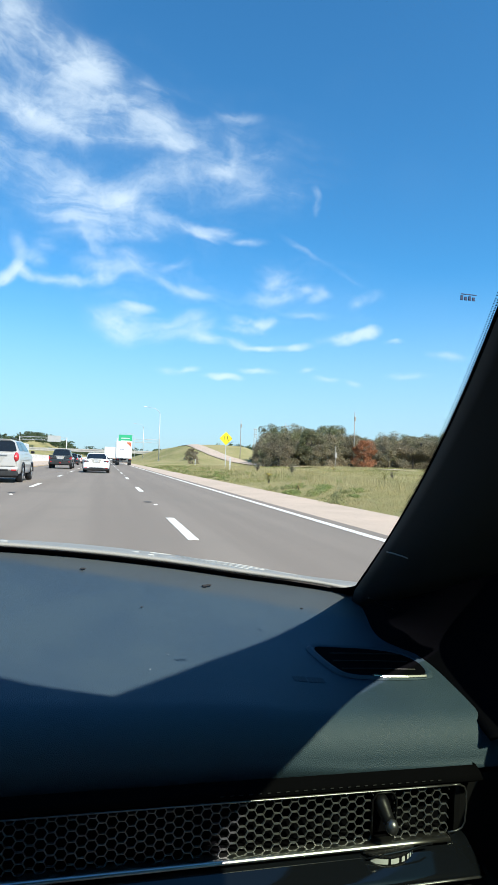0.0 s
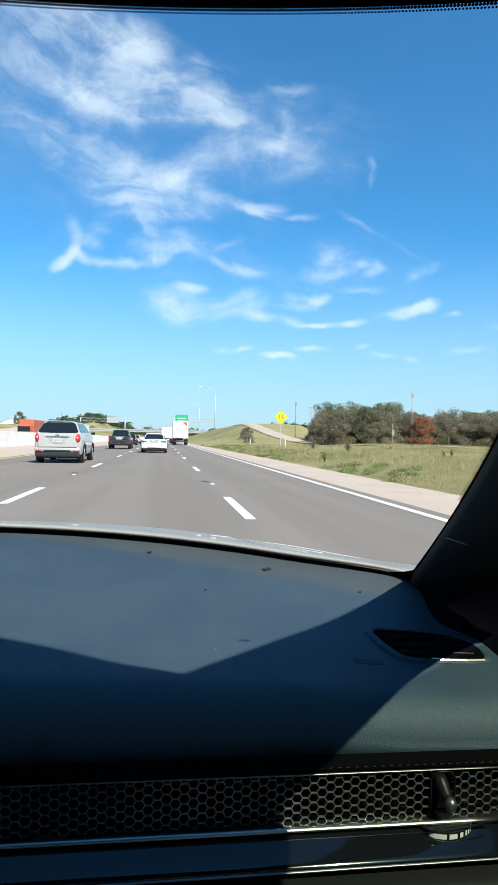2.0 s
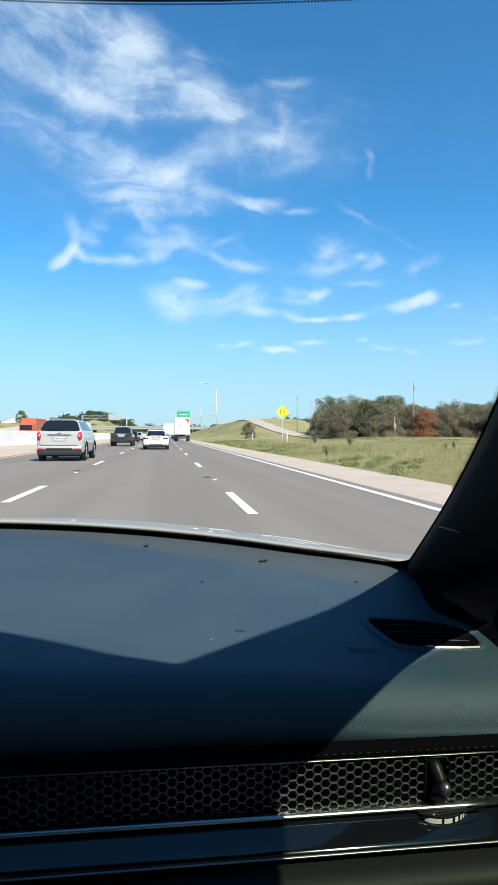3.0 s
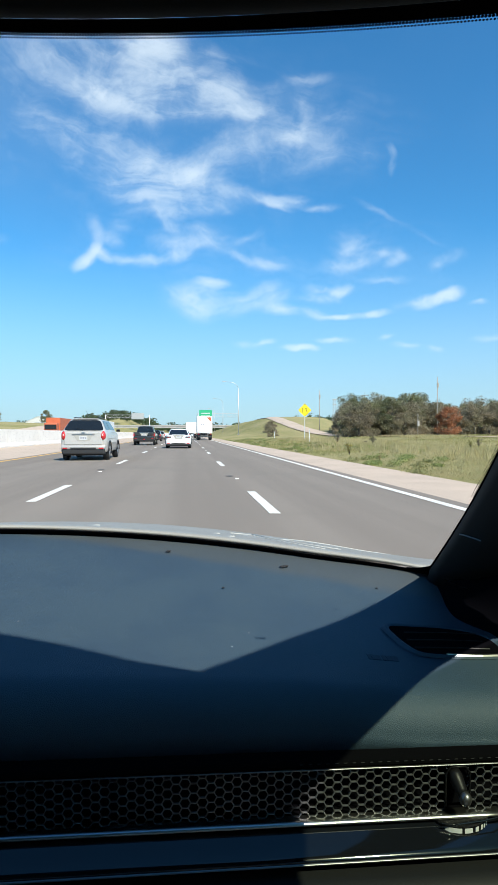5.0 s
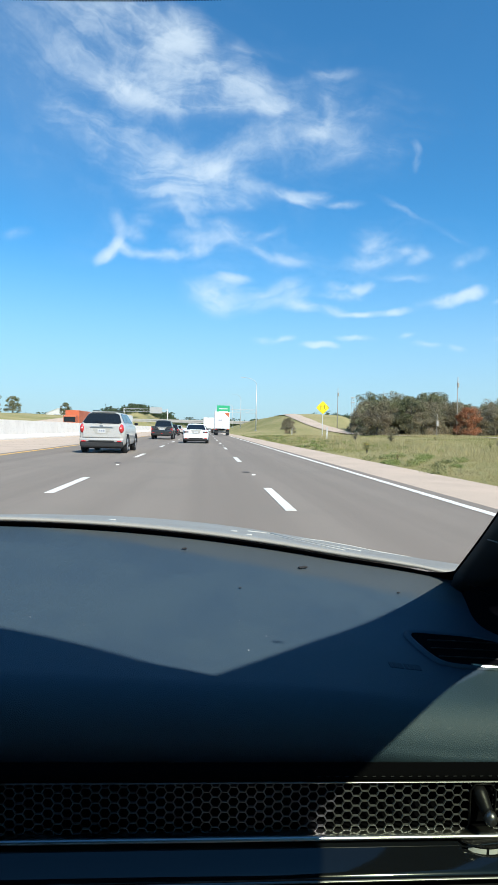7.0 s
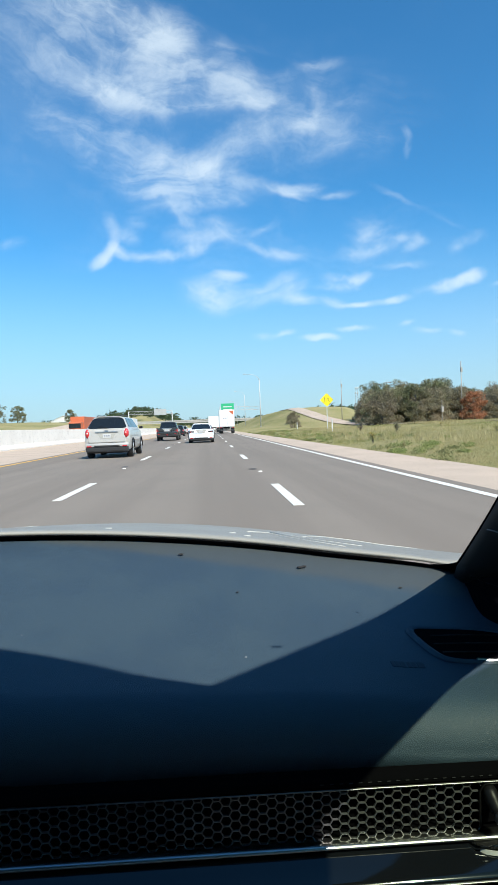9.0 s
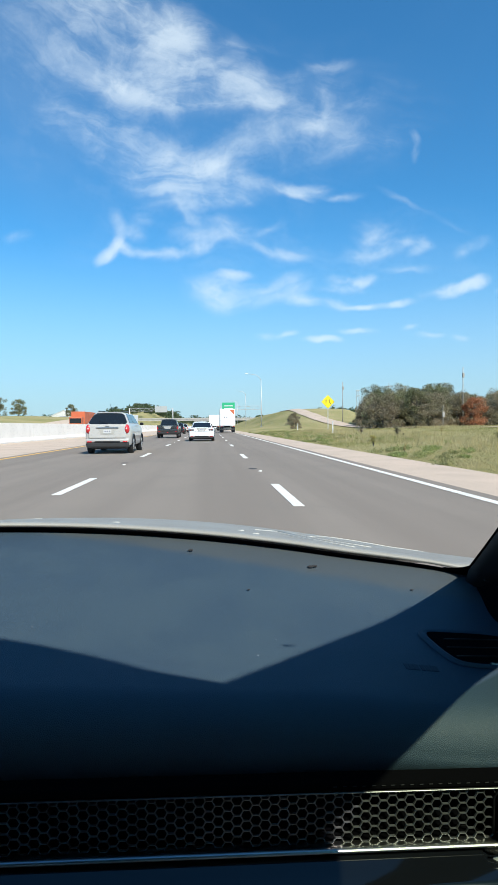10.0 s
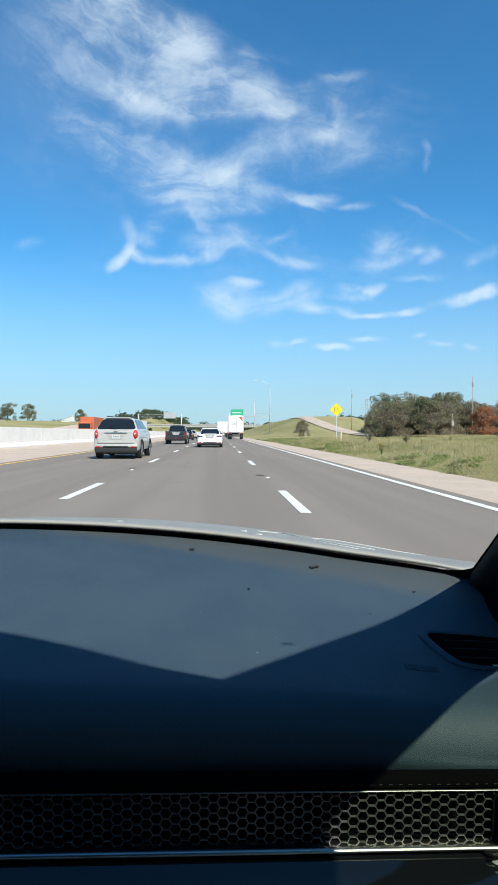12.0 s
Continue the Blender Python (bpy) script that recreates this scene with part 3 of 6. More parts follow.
def lie(x, y):
    """Height of the land: flat road bed, a low verge and rising fields beyond it."""
    if x > SHOULDER:
        s = x - SHOULDER
        verge = 0.30 * step(0.0, 4.0, s)
        field = 0.35 * step(6, 30, s) * step(20, 70, y)
        hill = 5.6 * step(2, 20, s) * step(92, 190, y) * (1 - 0.8 * step(0.21, 0.29, x / max(y, 1.0))) * (1 - 0.55 * step(240, 600, y))
        far = 5.0 * step(30, 160, s) * step(40, 260, y)
        rough = 0.16 * noise.noise((x * 0.16, y * 0.07, 1.7)) * step(1, 6, s) + 0.9 * noise.noise((x * 0.02, y * 0.011, 4.0)) * step(10, 60, s)
        return -0.03 + verge + field + hill + far + rough
    if x < -30:
        s = -30 - x
        return -0.03 + 1.6 * step(2, 40, s) * step(40, 140, y) + 4.0 * step(0, 14, s) * step(70, 240, y) + 6.0 * step(120, 500, s) + 0.5 * noise.noise((x * 0.03, y * 0.012, 8.0)) * step(2, 20, s)
    return -0.03


def ground_sheet():
    xs = [-3000, -1500, -800, -500, -300, -200, -140, -100, -80, -65, -55, -48, -42, -37, -33, -30, -20, -10, 0, 5.9, 6.0, 6.5, 7.2, 8, 9, 10, 11.5, 13,
          15, 17, 19.5, 22, 25, 28, 32, 36, 41, 47, 54, 62, 72, 85, 100, 125, 160, 220, 300, 420, 600, 900, 1500, 3000]
    ys = [-400, -100, -30, -10] + [0 + 3 * i for i in range(14)] + [42 + 6 * i for i in range(30)] + [225, 245, 270, 300, 340, 390, 450, 520, 600, 700, 850, 1100, 1500, 2200, 3500, 4800]
    verts = [(x, y, lie(x, y)) for y in ys for x in xs]
    n = len(xs)
    faces = [(j * n + i, j * n + i + 1, (j + 1) * n + i + 1, (j + 1) * n + i) for j in range(len(ys) - 1) for i in range(n - 1)]
    return tagged(lump("ground", verts, faces, GRASS, smooth=True), "dry olive and straw coloured grassland beside the highway", "ground", kind="structure")


ground_sheet()


def strip(name, x0, x1, y0, y1, z, mat, parent=None, label=""):
    """A long flat band of the carriageway with a little thickness."""
    bm = B()
    n = 24
    rows = []
    for i in range(n + 1):
        y = y0 + (y1 - y0) * (i / n) ** 2
        rows.append([(x0, y, z), (x1, y, z)])
    sheet(bm, rows)
    bmesh.ops.recalc_face_normals(bm, faces=bm.faces)
    for f in bm.faces:
        if f.normal.z < 0:
            f.normal_flip()
    return part(name, bm, mat, parent, label)


road = tagged(strip("road", YELLOW - 0.4, EDGE + 0.35, -60, ROAD_FAR, 0.0, ASPHALT), "worn grey asphalt highway with three lanes", "road", kind="structure")
tagged(strip("pavement", EDGE + 0.35, SHOULDER + 0.05, -60, ROAD_FAR, 0.0, CONCRETE), "pale tan concrete shoulder along the highway", "shoulder", kind="structure")
tagged(strip("pavement", -13.9, YELLOW - 0.4, -60, ROAD_FAR, 0.0, CONCRETE), "pale tan concrete inner shoulder along the barrier", "shoulder", kind="structure")
tagged(strip("road", -29.0, -14.6, -60, ROAD_FAR, 0.0, ASPHALT), "grey asphalt carriageway for oncoming traffic", "road", kind="structure")

# paint on the road
bm = B()
box(bm, -0.075, 0.075, -1.55, 1.55, 0.002, 0.007)
first_dash = part("lane_dash", bm, PAINT_WHITE, road, "white painted lane dash")
first_dash.location = (RIGHT_DASH, 9.6, 0)
for line, start, count in ((RIGHT_DASH, 9.6, 24), (LEFT_DASH, 11.4, 24)):
    for k in range(-2, count):
        if line == RIGHT_DASH and k == 0:
            continue
        again("lane_dash", first_dash, road, pose(line, start + 12.19 * k, 0))
strip("edge_line", EDGE - 0.08, EDGE + 0.08, -60, ROAD_FAR, 0.005, PAINT_WHITE, road, "white painted edge line")
strip("yellow_line", YELLOW - 0.09, YELLOW + 0.09, -60, ROAD_FAR, 0.005, PAINT_YELLOW, road, "yellow painted edge line")
bm = B()
bmesh.ops.create_cone(bm, cap_ends=True, segments=10, radius1=0.055, radius2=0.035, depth=0.018, matrix=Matrix.Translation((0, 0, 0.009)))
marker = part("road_stud", bm, PAINT_WHITE, road, "white raised pavement marker")
marker.location = (RIGHT_DASH, 14.4, 0)
for k in range(6):
    for line, off in ((RIGHT_DASH, 14.4), (LEFT_DASH, 17.5)):
        if not (line == RIGHT_DASH and k == 0):
            again("road_stud", marker, road, pose(line, off + 24.38 * k, 0))
rng = random.Random(5)
bm = B()
ring = [bm.verts.new((0.10 * math.cos(a) * (0.7 + 0.6 * rng.random()), 0.22 * math.sin(a) * (0.8 + 0.4 * rng.random()), 0.0035)) for a in (math.tau * k / 12 for k in range(12))]
bm.faces.new(ring)
scar = part("tar_patch", bm, TAR, road, "dark tar patch by a lane marker")
scar.location = (RIGHT_DASH - 0.12, 15.3, 0)
for k in range(5):
    for line, off in ((RIGHT_DASH, 15.3), (LEFT_DASH, 18.4)):
        if not (line == RIGHT_DASH and k == 0):
            again("tar_patch", scar, road, pose(line - 0.12, off + 24.38 * k, 0, 0, 0, 40 * k))


# ---- median barrier ----
def barrier():
    root = tagged(new("median_barrier"), "tall white concrete barrier along the median", "barrier", kind="structure")
    root.location = (-14.2, 0, 0)
    prof = [(0.28, 0.0), (0.28, 0.10), (0.15, 0.36), (0.10, 1.42), (-0.10, 1.42), (-0.15, 0.36), (-0.28, 0.10), (-0.28, 0.0)]
    bm = B()
    plate(bm, prof, 0.0, 9.96)
    one = part("barrier_section", bm, CONCRETE_WHITE, root)
    one.location = (0, -20, 0)
    for k in range(1, 60):
        again("barrier_section", one, root, pose(0, -20 + 10 * k, 0))


barrier()


# ---- the car that carries the camera ----
car = tagged(new("car"), "grey compact car seen from its dark passenger seat", "car")


def dash_z(x, y):
    return 0.685 - 0.0695 * x + 0.1604 * y - 0.0125 * step(0.10, 0.28, x) * (1.0 - step(0.82, 1.02, y))


def base_y(x):
    return 1.121 + 0.022 * step(0.2, 0.43, x) - 0.37 * (x + 0.2) ** 2


LIP_Y = 0.625
DASH_RIGHT = 0.468


def lip_z(x):
    return 0.716 - 0.042 * x


def dashboard():
    """Padded dash top that rolls over a soft edge above the vent strip."""
    bm = B()
    rows = []
    n = 74
    for i in range(n + 1):
        x = -1.16 + (DASH_RIGHT + 1.16) * i / n
        row = []
        yb = base_y(min(x, 0.43))
        y_roll = LIP_Y + 0.048
        for k in range(22):
            y = yb + (y_roll - yb) * k / 21
            row.append((x, y, dash_z(x, y)))
        z0 = dash_z(x, y_roll)
        for k in range(1, 9):
            a = math.pi / 2 * k / 8
            row.append((x, y_roll - 0.043 * math.sin(a), z0 - 0.043 * (1 - math.cos(a)) - 0.006 * math.sin(a)))
        row.append((x, LIP_Y + 0.001, lip_z(x)))
        row.append((x, LIP_Y + 0.03, lip_z(x) - 0.004))
        rows.append(row)
    # rounded outer end
    last = rows[-1]
    for d, drop in ((0.004, 0.003), (0.007, 0.010), (0.008, 0.022), (0.006, 0.10)):
        rows.append([(p[0] + d, p[1] + (0.002 if k > 21 else 0), p[2] - drop) for k, p in enumerate(last)])
    sheet(bm, rows)
    bmesh.ops.recalc_face_normals(bm, faces=bm.faces)
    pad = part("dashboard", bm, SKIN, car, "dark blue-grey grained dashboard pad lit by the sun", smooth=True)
    return pad


dash = dashboard()


def specks():
    """Crumbs and dust that lie on the pad."""
    dust_spots = [(-0.0502, 1.0529, 0.0040, 1), (0.1576, 1.0054, 0.0045, 1), (0.0424, 0.9128, 0.0022, 1), (0.3100, 0.9400, 0.0020, 1), (0.0344, 0.7353, 0.0011, 0), (0.1061, 0.6892, 0.0009, 0), (-0.0599, 0.7894, 0.0008, 0), (-0.0352, 0.8303, 0.0009, 0), (0.0620, 0.7720, 0.0008, 0), (0.0300, 0.8100, 0.0007, 0), (-0.2500, 0.7900, 0.0008, 0), (-0.1800, 0.7750, 0.0009, 0)]
    for x, y, r, dark in dust_spots:
        bm = B()
        for k in range(3 if dark else 1):
            o = (rng.random() - 0.5) * r * 2.2
            bmesh.ops.create_icosphere(bm, subdivisions=1, radius=r * (0.5 + 0.5 * rng.random()), matrix=Matrix.Translation((x + o, y + o * rng.random(), dash_z(x, y) + 0.0018 + r * 0.25)) @ Matrix.Diagonal((1.3, 0.9, 0.5, 1)))
        part("crumb" if dark else "dust_fleck", bm, DIRT if dark else DUST, dash)


specks()


def side_defroster():
    """Slim side-window vent let into the pad, with a satin edge."""
    def at(x, y, up=0.0):
        return (x, y, dash_z(x, y) + up)
    outline = [(0.273, 0.829), (0.315, 0.827), (0.372, 0.824), (0.420, 0.812), (0.444, 0.785), (0.440, 0.748), (0.405, 0.741), (0.335, 0.741), (0.299, 0.748), (0.285, 0.778)]
    for _ in range(2):
        soft = []
        for p, q in zip(outline, outline[1:] + outline[:1]):
            soft += [(p[0] * 0.78 + q[0] * 0.22, p[1] * 0.78 + q[1] * 0.22), (p[0] * 0.22 + q[0] * 0.78, p[1] * 0.22 + q[1] * 0.78)]
        outline = soft
    c = Vector((0.358, 0.785))
    bm = B()
    outer = [bm.verts.new(at(*(c + (Vector(p) - c) * 1.05), 0.0008)) for p in outline]
    crest = [bm.verts.new(at(*p, 0.0055)) for p in outline]
    inner = [bm.verts.new(at(*(c + (Vector(p) - c) * 0.94), 0.0040)) for p in outline]
    deep = [bm.verts.new(at(*(c + (Vector(p) - c) * 0.91), 0.0030)) for p in outline]
    n = len(outline)
    for a, b in ((outer, crest), (crest, inner), (inner, deep)):
        for k in range(n):
            bm.faces.new((a[k], a[(k + 1) % n], b[(k + 1) % n], b[k]))
    bmesh.ops.recalc_face_normals(bm, faces=bm.faces)
    frame_ob = part("side_vent", bm, SKIN, car, "slim dark side window vent in the dash", smooth=True)
    bm = B()
    bm.faces.new([bm.verts.new(at(*(c + (Vector(p) - c) * 0.92), 0.0032)) for p in outline])
    part("vent_well", bm, FRIT, frame_ob)
    for k in range(3):
        y = 0.762 + 0.021 * k
        bm = B()
        tube(bm, [at(0.300 + 0.004 * abs(k - 1), y, 0.0035), at(0.36, y, 0.004), at(0.418, y, 0.0035)], 0.0013, 6)
        part("vent_slat", bm, BLACK_TRIM, frame_ob)
    bm = B()
    tube(bm, [at(0.343, 0.7445, 0.003), at(0.36, 0.743, 0.003), at(0.395, 0.743, 0.003), at(0.425, 0.7455, 0.003)], 0.0032, 8)
    part("vent_edge", bm, CHROME, frame_ob, "satin bright edge")


side_defroster()


def embossed_mark():
    """Small pressed mark beside the vent, as plain bars."""
    for x0, x1 in ((0.2240, 0.2285), (0.2298, 0.2345), (0.2356, 0.2425), (0.2450, 0.2500), (0.2515, 0.2575), (0.2588, 0.2675)):
        bm = B()
        foot = [(x0, 0.7315), (x1, 0.7315), (x1, 0.7435), (x0, 0.7435)]
        lo = [bm.verts.new((x, y, dash_z(x, y) - 0.002)) for x, y in foot]
        hi = [bm.verts.new((x, y, dash_z(x, y) + 0.0006)) for x, y in foot]
        bm.faces.new(hi), bm.faces.new(lo[::-1])
        for k in range(4):
            bm.faces.new((lo[k], lo[(k + 1) % 4], hi[(k + 1) % 4], hi[k]))
        part("embossed_bar", bm, EMBOSS, dash)


embossed_mark()


def strip_z(x, lift):
    """Height along the vent strip, which falls slightly to the car's side."""
    return 0.6768 - 0.0401 * x + lift


STRIP_Y = 0.612
STRIP_RIGHT = 0.384


def ledge(name, prof, x0, x1, mat, parent, label="", smooth=True, seg=30):
    """A moulding that runs across the dash with the given section (y, z offset)."""
    bm = B()
    rows = [[(x, STRIP_Y + y, strip_z(x, z)) for y, z in prof] for x in (x0 + (x1 - x0) * i / seg for i in range(seg + 1))]
    sheet(bm, rows)
    a, b = [v for v in bm.verts][:len(prof)], [v for v in bm.verts][-len(prof):]
    bm.faces.new(a[::-1]), bm.faces.new(b)
    bmesh.ops.recalc_face_normals(bm, faces=bm.faces)
    return part(name, bm, mat, parent, label, smooth)


def vent_strip():
    """Full-width honeycomb strip with its frame, dark well and bright lower edge."""
    well = ledge("vent_strip", [(0.03, 0.034), (0.028, 0.034), (0.028, -0.034), (0.03, -0.034)], -1.15, STRIP_RIGHT + 0.02, FRIT, car, "black honeycomb vent strip across the dash", False, 8)
    ledge("upper_trim", [(0.012, 0.044), (0.002, 0.040), (-0.004, 0.034), (0.000, 0.030), (0.03, 0.030), (0.03, 0.044)], -1.15, STRIP_RIGHT + 0.04, SATIN_BLACK, well)
    ledge("upper_edge", [(-0.001, 0.0300), (-0.0035, 0.0298), (-0.0035, 0.0287), (0.004, 0.0285)], -1.15, STRIP_RIGHT + 0.01, KNOB_METAL, well)
    ledge("lower_edge", [(0.004, -0.0285), (-0.0060, -0.0280), (-0.0090, -0.0286), (-0.0110, -0.0302), (-0.0113, -0.0318), (-0.009, -0.0335), (0.004, -0.0335)], -1.15, STRIP_RIGHT - 0.006, CHROME, well, "satin chrome lower edge of the strip")
    ledge("lower_shelf", [(0.02, -0.0290), (-0.0040, -0.0290), (-0.0050, -0.0280), (-0.0062, -0.0284), (0.02, -0.0300)], -1.15, STRIP_RIGHT - 0.004, FRIT, well)
    for k in range(26):
        x = 0.10 + 0.0105 * k
        bm = B()
        rod(bm, (x, STRIP_Y - 0.0032, strip_z(x, 0.0365)), (x + 0.004, STRIP_Y - 0.0032, strip_z(x, 0.0365)), 0.0006, 0.0006, 5)
        part("trim_slot", bm, LID_SKIN, well)
    bm = B()
    tube(bm, [(x, STRIP_Y - 0.002, strip_z(x, z)) for x, z in ((0.380, 0.0296), (0.392, 0.0290), (0.399, 0.0262), (0.4022, 0.019), (0.4028, 0.0), (0.4018, -0.016), (0.398, -0.0228), (0.391, -0.0258), (0.380, -0.0268))], 0.0011, 8)
    part("strip_end", bm, KNOB_METAL, well, "thin satin frame round the end of the strip", smooth=True)
    # strands of the honeycomb
    s, w = 0.0066, 0.0009
    verts, faces = [], []

    def strand(x0, z0, x1, z1):
        dx, dz = x1 - x0, z1 - z0
        ln = math.hypot(dx, dz)
        px, pz = -dz / ln * w * 0.5, dx / ln * w * 0.5
        k = len(verts)
        for x, z in ((x0, z0), (x1, z1)):
            for sx, sy in ((1, 0.0), (1, 0.0024), (-1, 0.0024), (-1, 0.0)):
                verts.append((x + px * sx, STRIP_Y + sy, strip_z(x, z + pz * sx)))
        faces.extend([(k, k + 1, k + 5, k + 4), (k + 1, k + 2, k + 6, k + 5), (k + 2, k + 3, k + 7, k + 6), (k + 3, k, k + 4, k + 7)])

    cols = int((STRIP_RIGHT - 0.004 + 0.62) / (1.5 * s))
    h = math.sqrt(3) * s
    for c in range(cols):
        for r in range(-4, 4):
            cx = STRIP_RIGHT - 0.010 - 1.5 * s * c
            cz = r * h + (h / 2 if c % 2 else 0)
            if cz > 0.0245 or cz < -0.0262 or 0.279 < cx < 0.311:
                continue
            pts = [(cx + s * math.cos(math.pi / 3 * k), cz + s * math.sin(math.pi / 3 * k)) for k in range(6)]
            for k in (0, 1, 2):
                strand(*pts[k], *pts[k + 1])
            if cz - h < -0.0262:
                for k in (3, 4, 5):
                    strand(*pts[k], *pts[(k + 1) % 6])
    mesh = lump("honeycomb", verts, faces, MESH_METAL, well, "dark metal honeycomb mesh")
    mesh["kind"] = "stuff"
    # slot with the joystick that aims the air
    x0, x1 = 0.2800, 0.3105
    bm = B()
    rim = [(x0, -0.024), (x0, 0.018), (x0 + 0.006, 0.026), (x1 - 0.006, 0.026), (x1, 0.018), (x1, -0.024)]
    tube(bm, [(x, STRIP_Y - 0.001, strip_z(x, z)) for x, z in rim], 0.0013, 8)
    slot = part("joystick_slot", bm, BLACK_TRIM, well, smooth=True)
    bm = B()
    box(bm, x0 + 0.001, x1 - 0.001, STRIP_Y + 0.004, STRIP_Y + 0.008, 0.643, 0.690)
    part("slot_back", bm, FRIT, slot)
    bm = B()
    tube(bm, [(0.291, STRIP_Y + 0.005, 0.684), (0.2912, STRIP_Y - 0.002, 0.680), (0.292, STRIP_Y - 0.006, 0.675), (0.2935, STRIP_Y - 0.012, 0.669), (0.2945, STRIP_Y - 0.016, 0.665)], [0.0075, 0.0084, 0.0082, 0.0072, 0.0062], 14)
    stem = part("joystick", bm, BLACK_TRIM, well, "black air vent joystick", smooth=True)
    bm = B()
    bmesh.ops.create_uvsphere(bm, u_segments=18, v_segments=12, radius=0.0078, matrix=Matrix.Translation((0.2950, STRIP_Y - 0.020, 0.6630)) @ Matrix.Diagonal((0.95, 1, 1.08, 1)))
    part("knob", bm, KNOB_METAL, stem, "satin silver joystick knob", smooth=True)


vent_strip()


def lower_fascia():
    """Gloss shelf under the strip, its thin bright line and the grained glovebox lid."""
    ledge("fascia", [(0.01, -0.0335), (0.000, -0.0345), (-0.004, -0.0362), (-0.009, -0.0385), (-0.021, -0.0442), (-0.033, -0.0506), (-0.0372, -0.0534), (-0.0382, -0.0555), (-0.036, -0.058), (0.01, -0.058)], -1.15, 0.405, GLOSS_BLACK, car, "gloss black fascia panel below the vents", seg=60)
    ledge("fascia_line", [(-0.0372, -0.0556), (-0.0398, -0.0561), (-0.0402, -0.0572), (-0.0370, -0.0580)], -1.15, 0.405, KNOB_METAL, car, "thin satin line under the fascia")
    ledge("glovebox_lid", [(0.02, -0.070), (-0.046, -0.070), (-0.060, -0.073), (-0.068, -0.082), (-0.060, -0.34), (0.02, -0.34)], -0.28, 0.43, LID_SKIN, car, "grained dark glovebox lid")
    cx, cy, cz, rad = 0.298, STRIP_Y + 0.022, 0.6255, 0.044
    bm = B()
    bmesh.ops.create_cone(bm, cap_ends=True, segments=64, radius1=rad, radius2=rad, depth=0.0105, matrix=Matrix.Translation((cx, cy, cz)))
    bmesh.ops.create_cone(bm, cap_ends=True, segments=64, radius1=rad + 0.0012, radius2=rad + 0.0006, depth=0.0022, matrix=Matrix.Translation((cx, cy, cz - 0.0060)))
    bmesh.ops.create_cone(bm, cap_ends=True, segments=64, radius1=rad + 0.0006, radius2=rad + 0.0012, depth=0.0022, matrix=Matrix.Translation((cx, cy, cz + 0.0060)))
    dial = part("thumbwheel", bm, BLACK_TRIM, car, "black ribbed thumbwheel with white marks")
    for a0, a1 in ((-34, -9), (-5, 8), (13, 19), (24, 28), (31, 34), (38, 40)):
        bm = B()
        low, high = [], []
        for k in range(5):
            a = radians(a0 + (a1 - a0) * k / 4)
            p = (cx + (rad + 0.0006) * math.sin(a), cy - (rad + 0.0006) * math.cos(a))
            low.append((*p, cz - 0.0028)), high.append((*p, cz + 0.0028))
        sheet(bm, [low, high])
        part("dial_mark", thick(bm, 0.0004), MARK_WHITE, dial)
    bm = B()
    for k in range(46):
        a = radians(-44 + 2 * k)
        for dz in (-0.0060, 0.0060):
            rod(bm, (cx + (rad + 0.001) * math.sin(a), cy - (rad + 0.001) * math.cos(a), cz + dz - 0.0009), (cx + (rad + 0.001) * math.sin(a), cy - (rad + 0.001) * math.cos(a), cz + dz + 0.0009), 0.0006, 0.0006, 5)
    part("dial_ribs", bm, KNOB_METAL, dial)
    bm = B()
    tube(bm, [(0.268, STRIP_Y - 0.0165, 0.6285), (0.286, STRIP_Y - 0.0205, 0.6330), (0.316, STRIP_Y - 0.0225, 0.6360), (0.341, STRIP_Y - 0.0205, 0.6375), (0.349, STRIP_Y - 0.017, 0.634)], 0.0010, 6)
    part("dial_rim", bm, GLOSS_BLACK, dial)


lower_fascia()


# windscreen: lower edge on the cowl, upper edge on the roof rail
def head_y(x):
    return 0.3719 - 0.5394 * (x + 0.3) ** 2


HEAD_Z = 1.362


def head_z(x):
    """Crowned roof rail above the glass."""
    return 1.3718 - 0.1023 * (x + 0.3) ** 2


def screen(s, k):
    """A point on the glass: s across from the far side (0) to the near pillar (1), k up."""
    xb = -1.031 + (0.431 + 1.031) * s
    xh = -0.809 + (0.209 + 0.809) * s
    a = Vector((xb, base_y(xb) + 0.004, dash_z(min(xb, 0.43), base_y(xb)) + 0.002))
    b = Vector((xh, head_y(xh), head_z(xh)))
    bow = math.sin(math.pi * k)
    return a.lerp(b, k) + Vector((0.0315 * (2 * s - 1), 0.007 * 4 * s * (1 - s), 0.011 * 4 * s * (1 - s))) * bow


bm = B()
sheet(bm, [[screen(i / 24, k / 14) for i in range(25)] for k in range(15)])
windscreen = part("windscreen", bm, GLASS, car, "clear raked windscreen with a dotted black border", smooth=True)
windscreen.visible_shadow = False

# black border of the glass with dots that thin out
def dots(name, place, count, across, step_in):
    verts, faces = [], []
    for i in range(count):
        for row, (r, d) in enumerate(((0.0010, 0.0), (0.0007, 1.0))):
            p, du, dv = place((i + 0.5 * row) / count)
            c = p + dv * (step_in * (0.45 + row * 0.75))
            k0 = len(verts)
            for a in range(8):
                t = math.tau * a / 8
                verts.append(c + du * (r * math.cos(t)) + dv * (r * math.sin(t)))
            faces.append(tuple(range(k0, k0 + 8)))
    ob = lump(name, verts, faces, FRIT, windscreen)
    ob["kind"] = "stuff"


def head_spot(f):
    s = 0.28 + 0.72 * f
    p, q, r = screen(s, 0.992), screen(min(1, s + 0.01), 0.992), screen(s, 0.95)
    return p - Vector((0, 0, 0.002)), (q - p).normalized() if s < 0.995 else Vector((1, 0, 0)), (r - p).normalized()


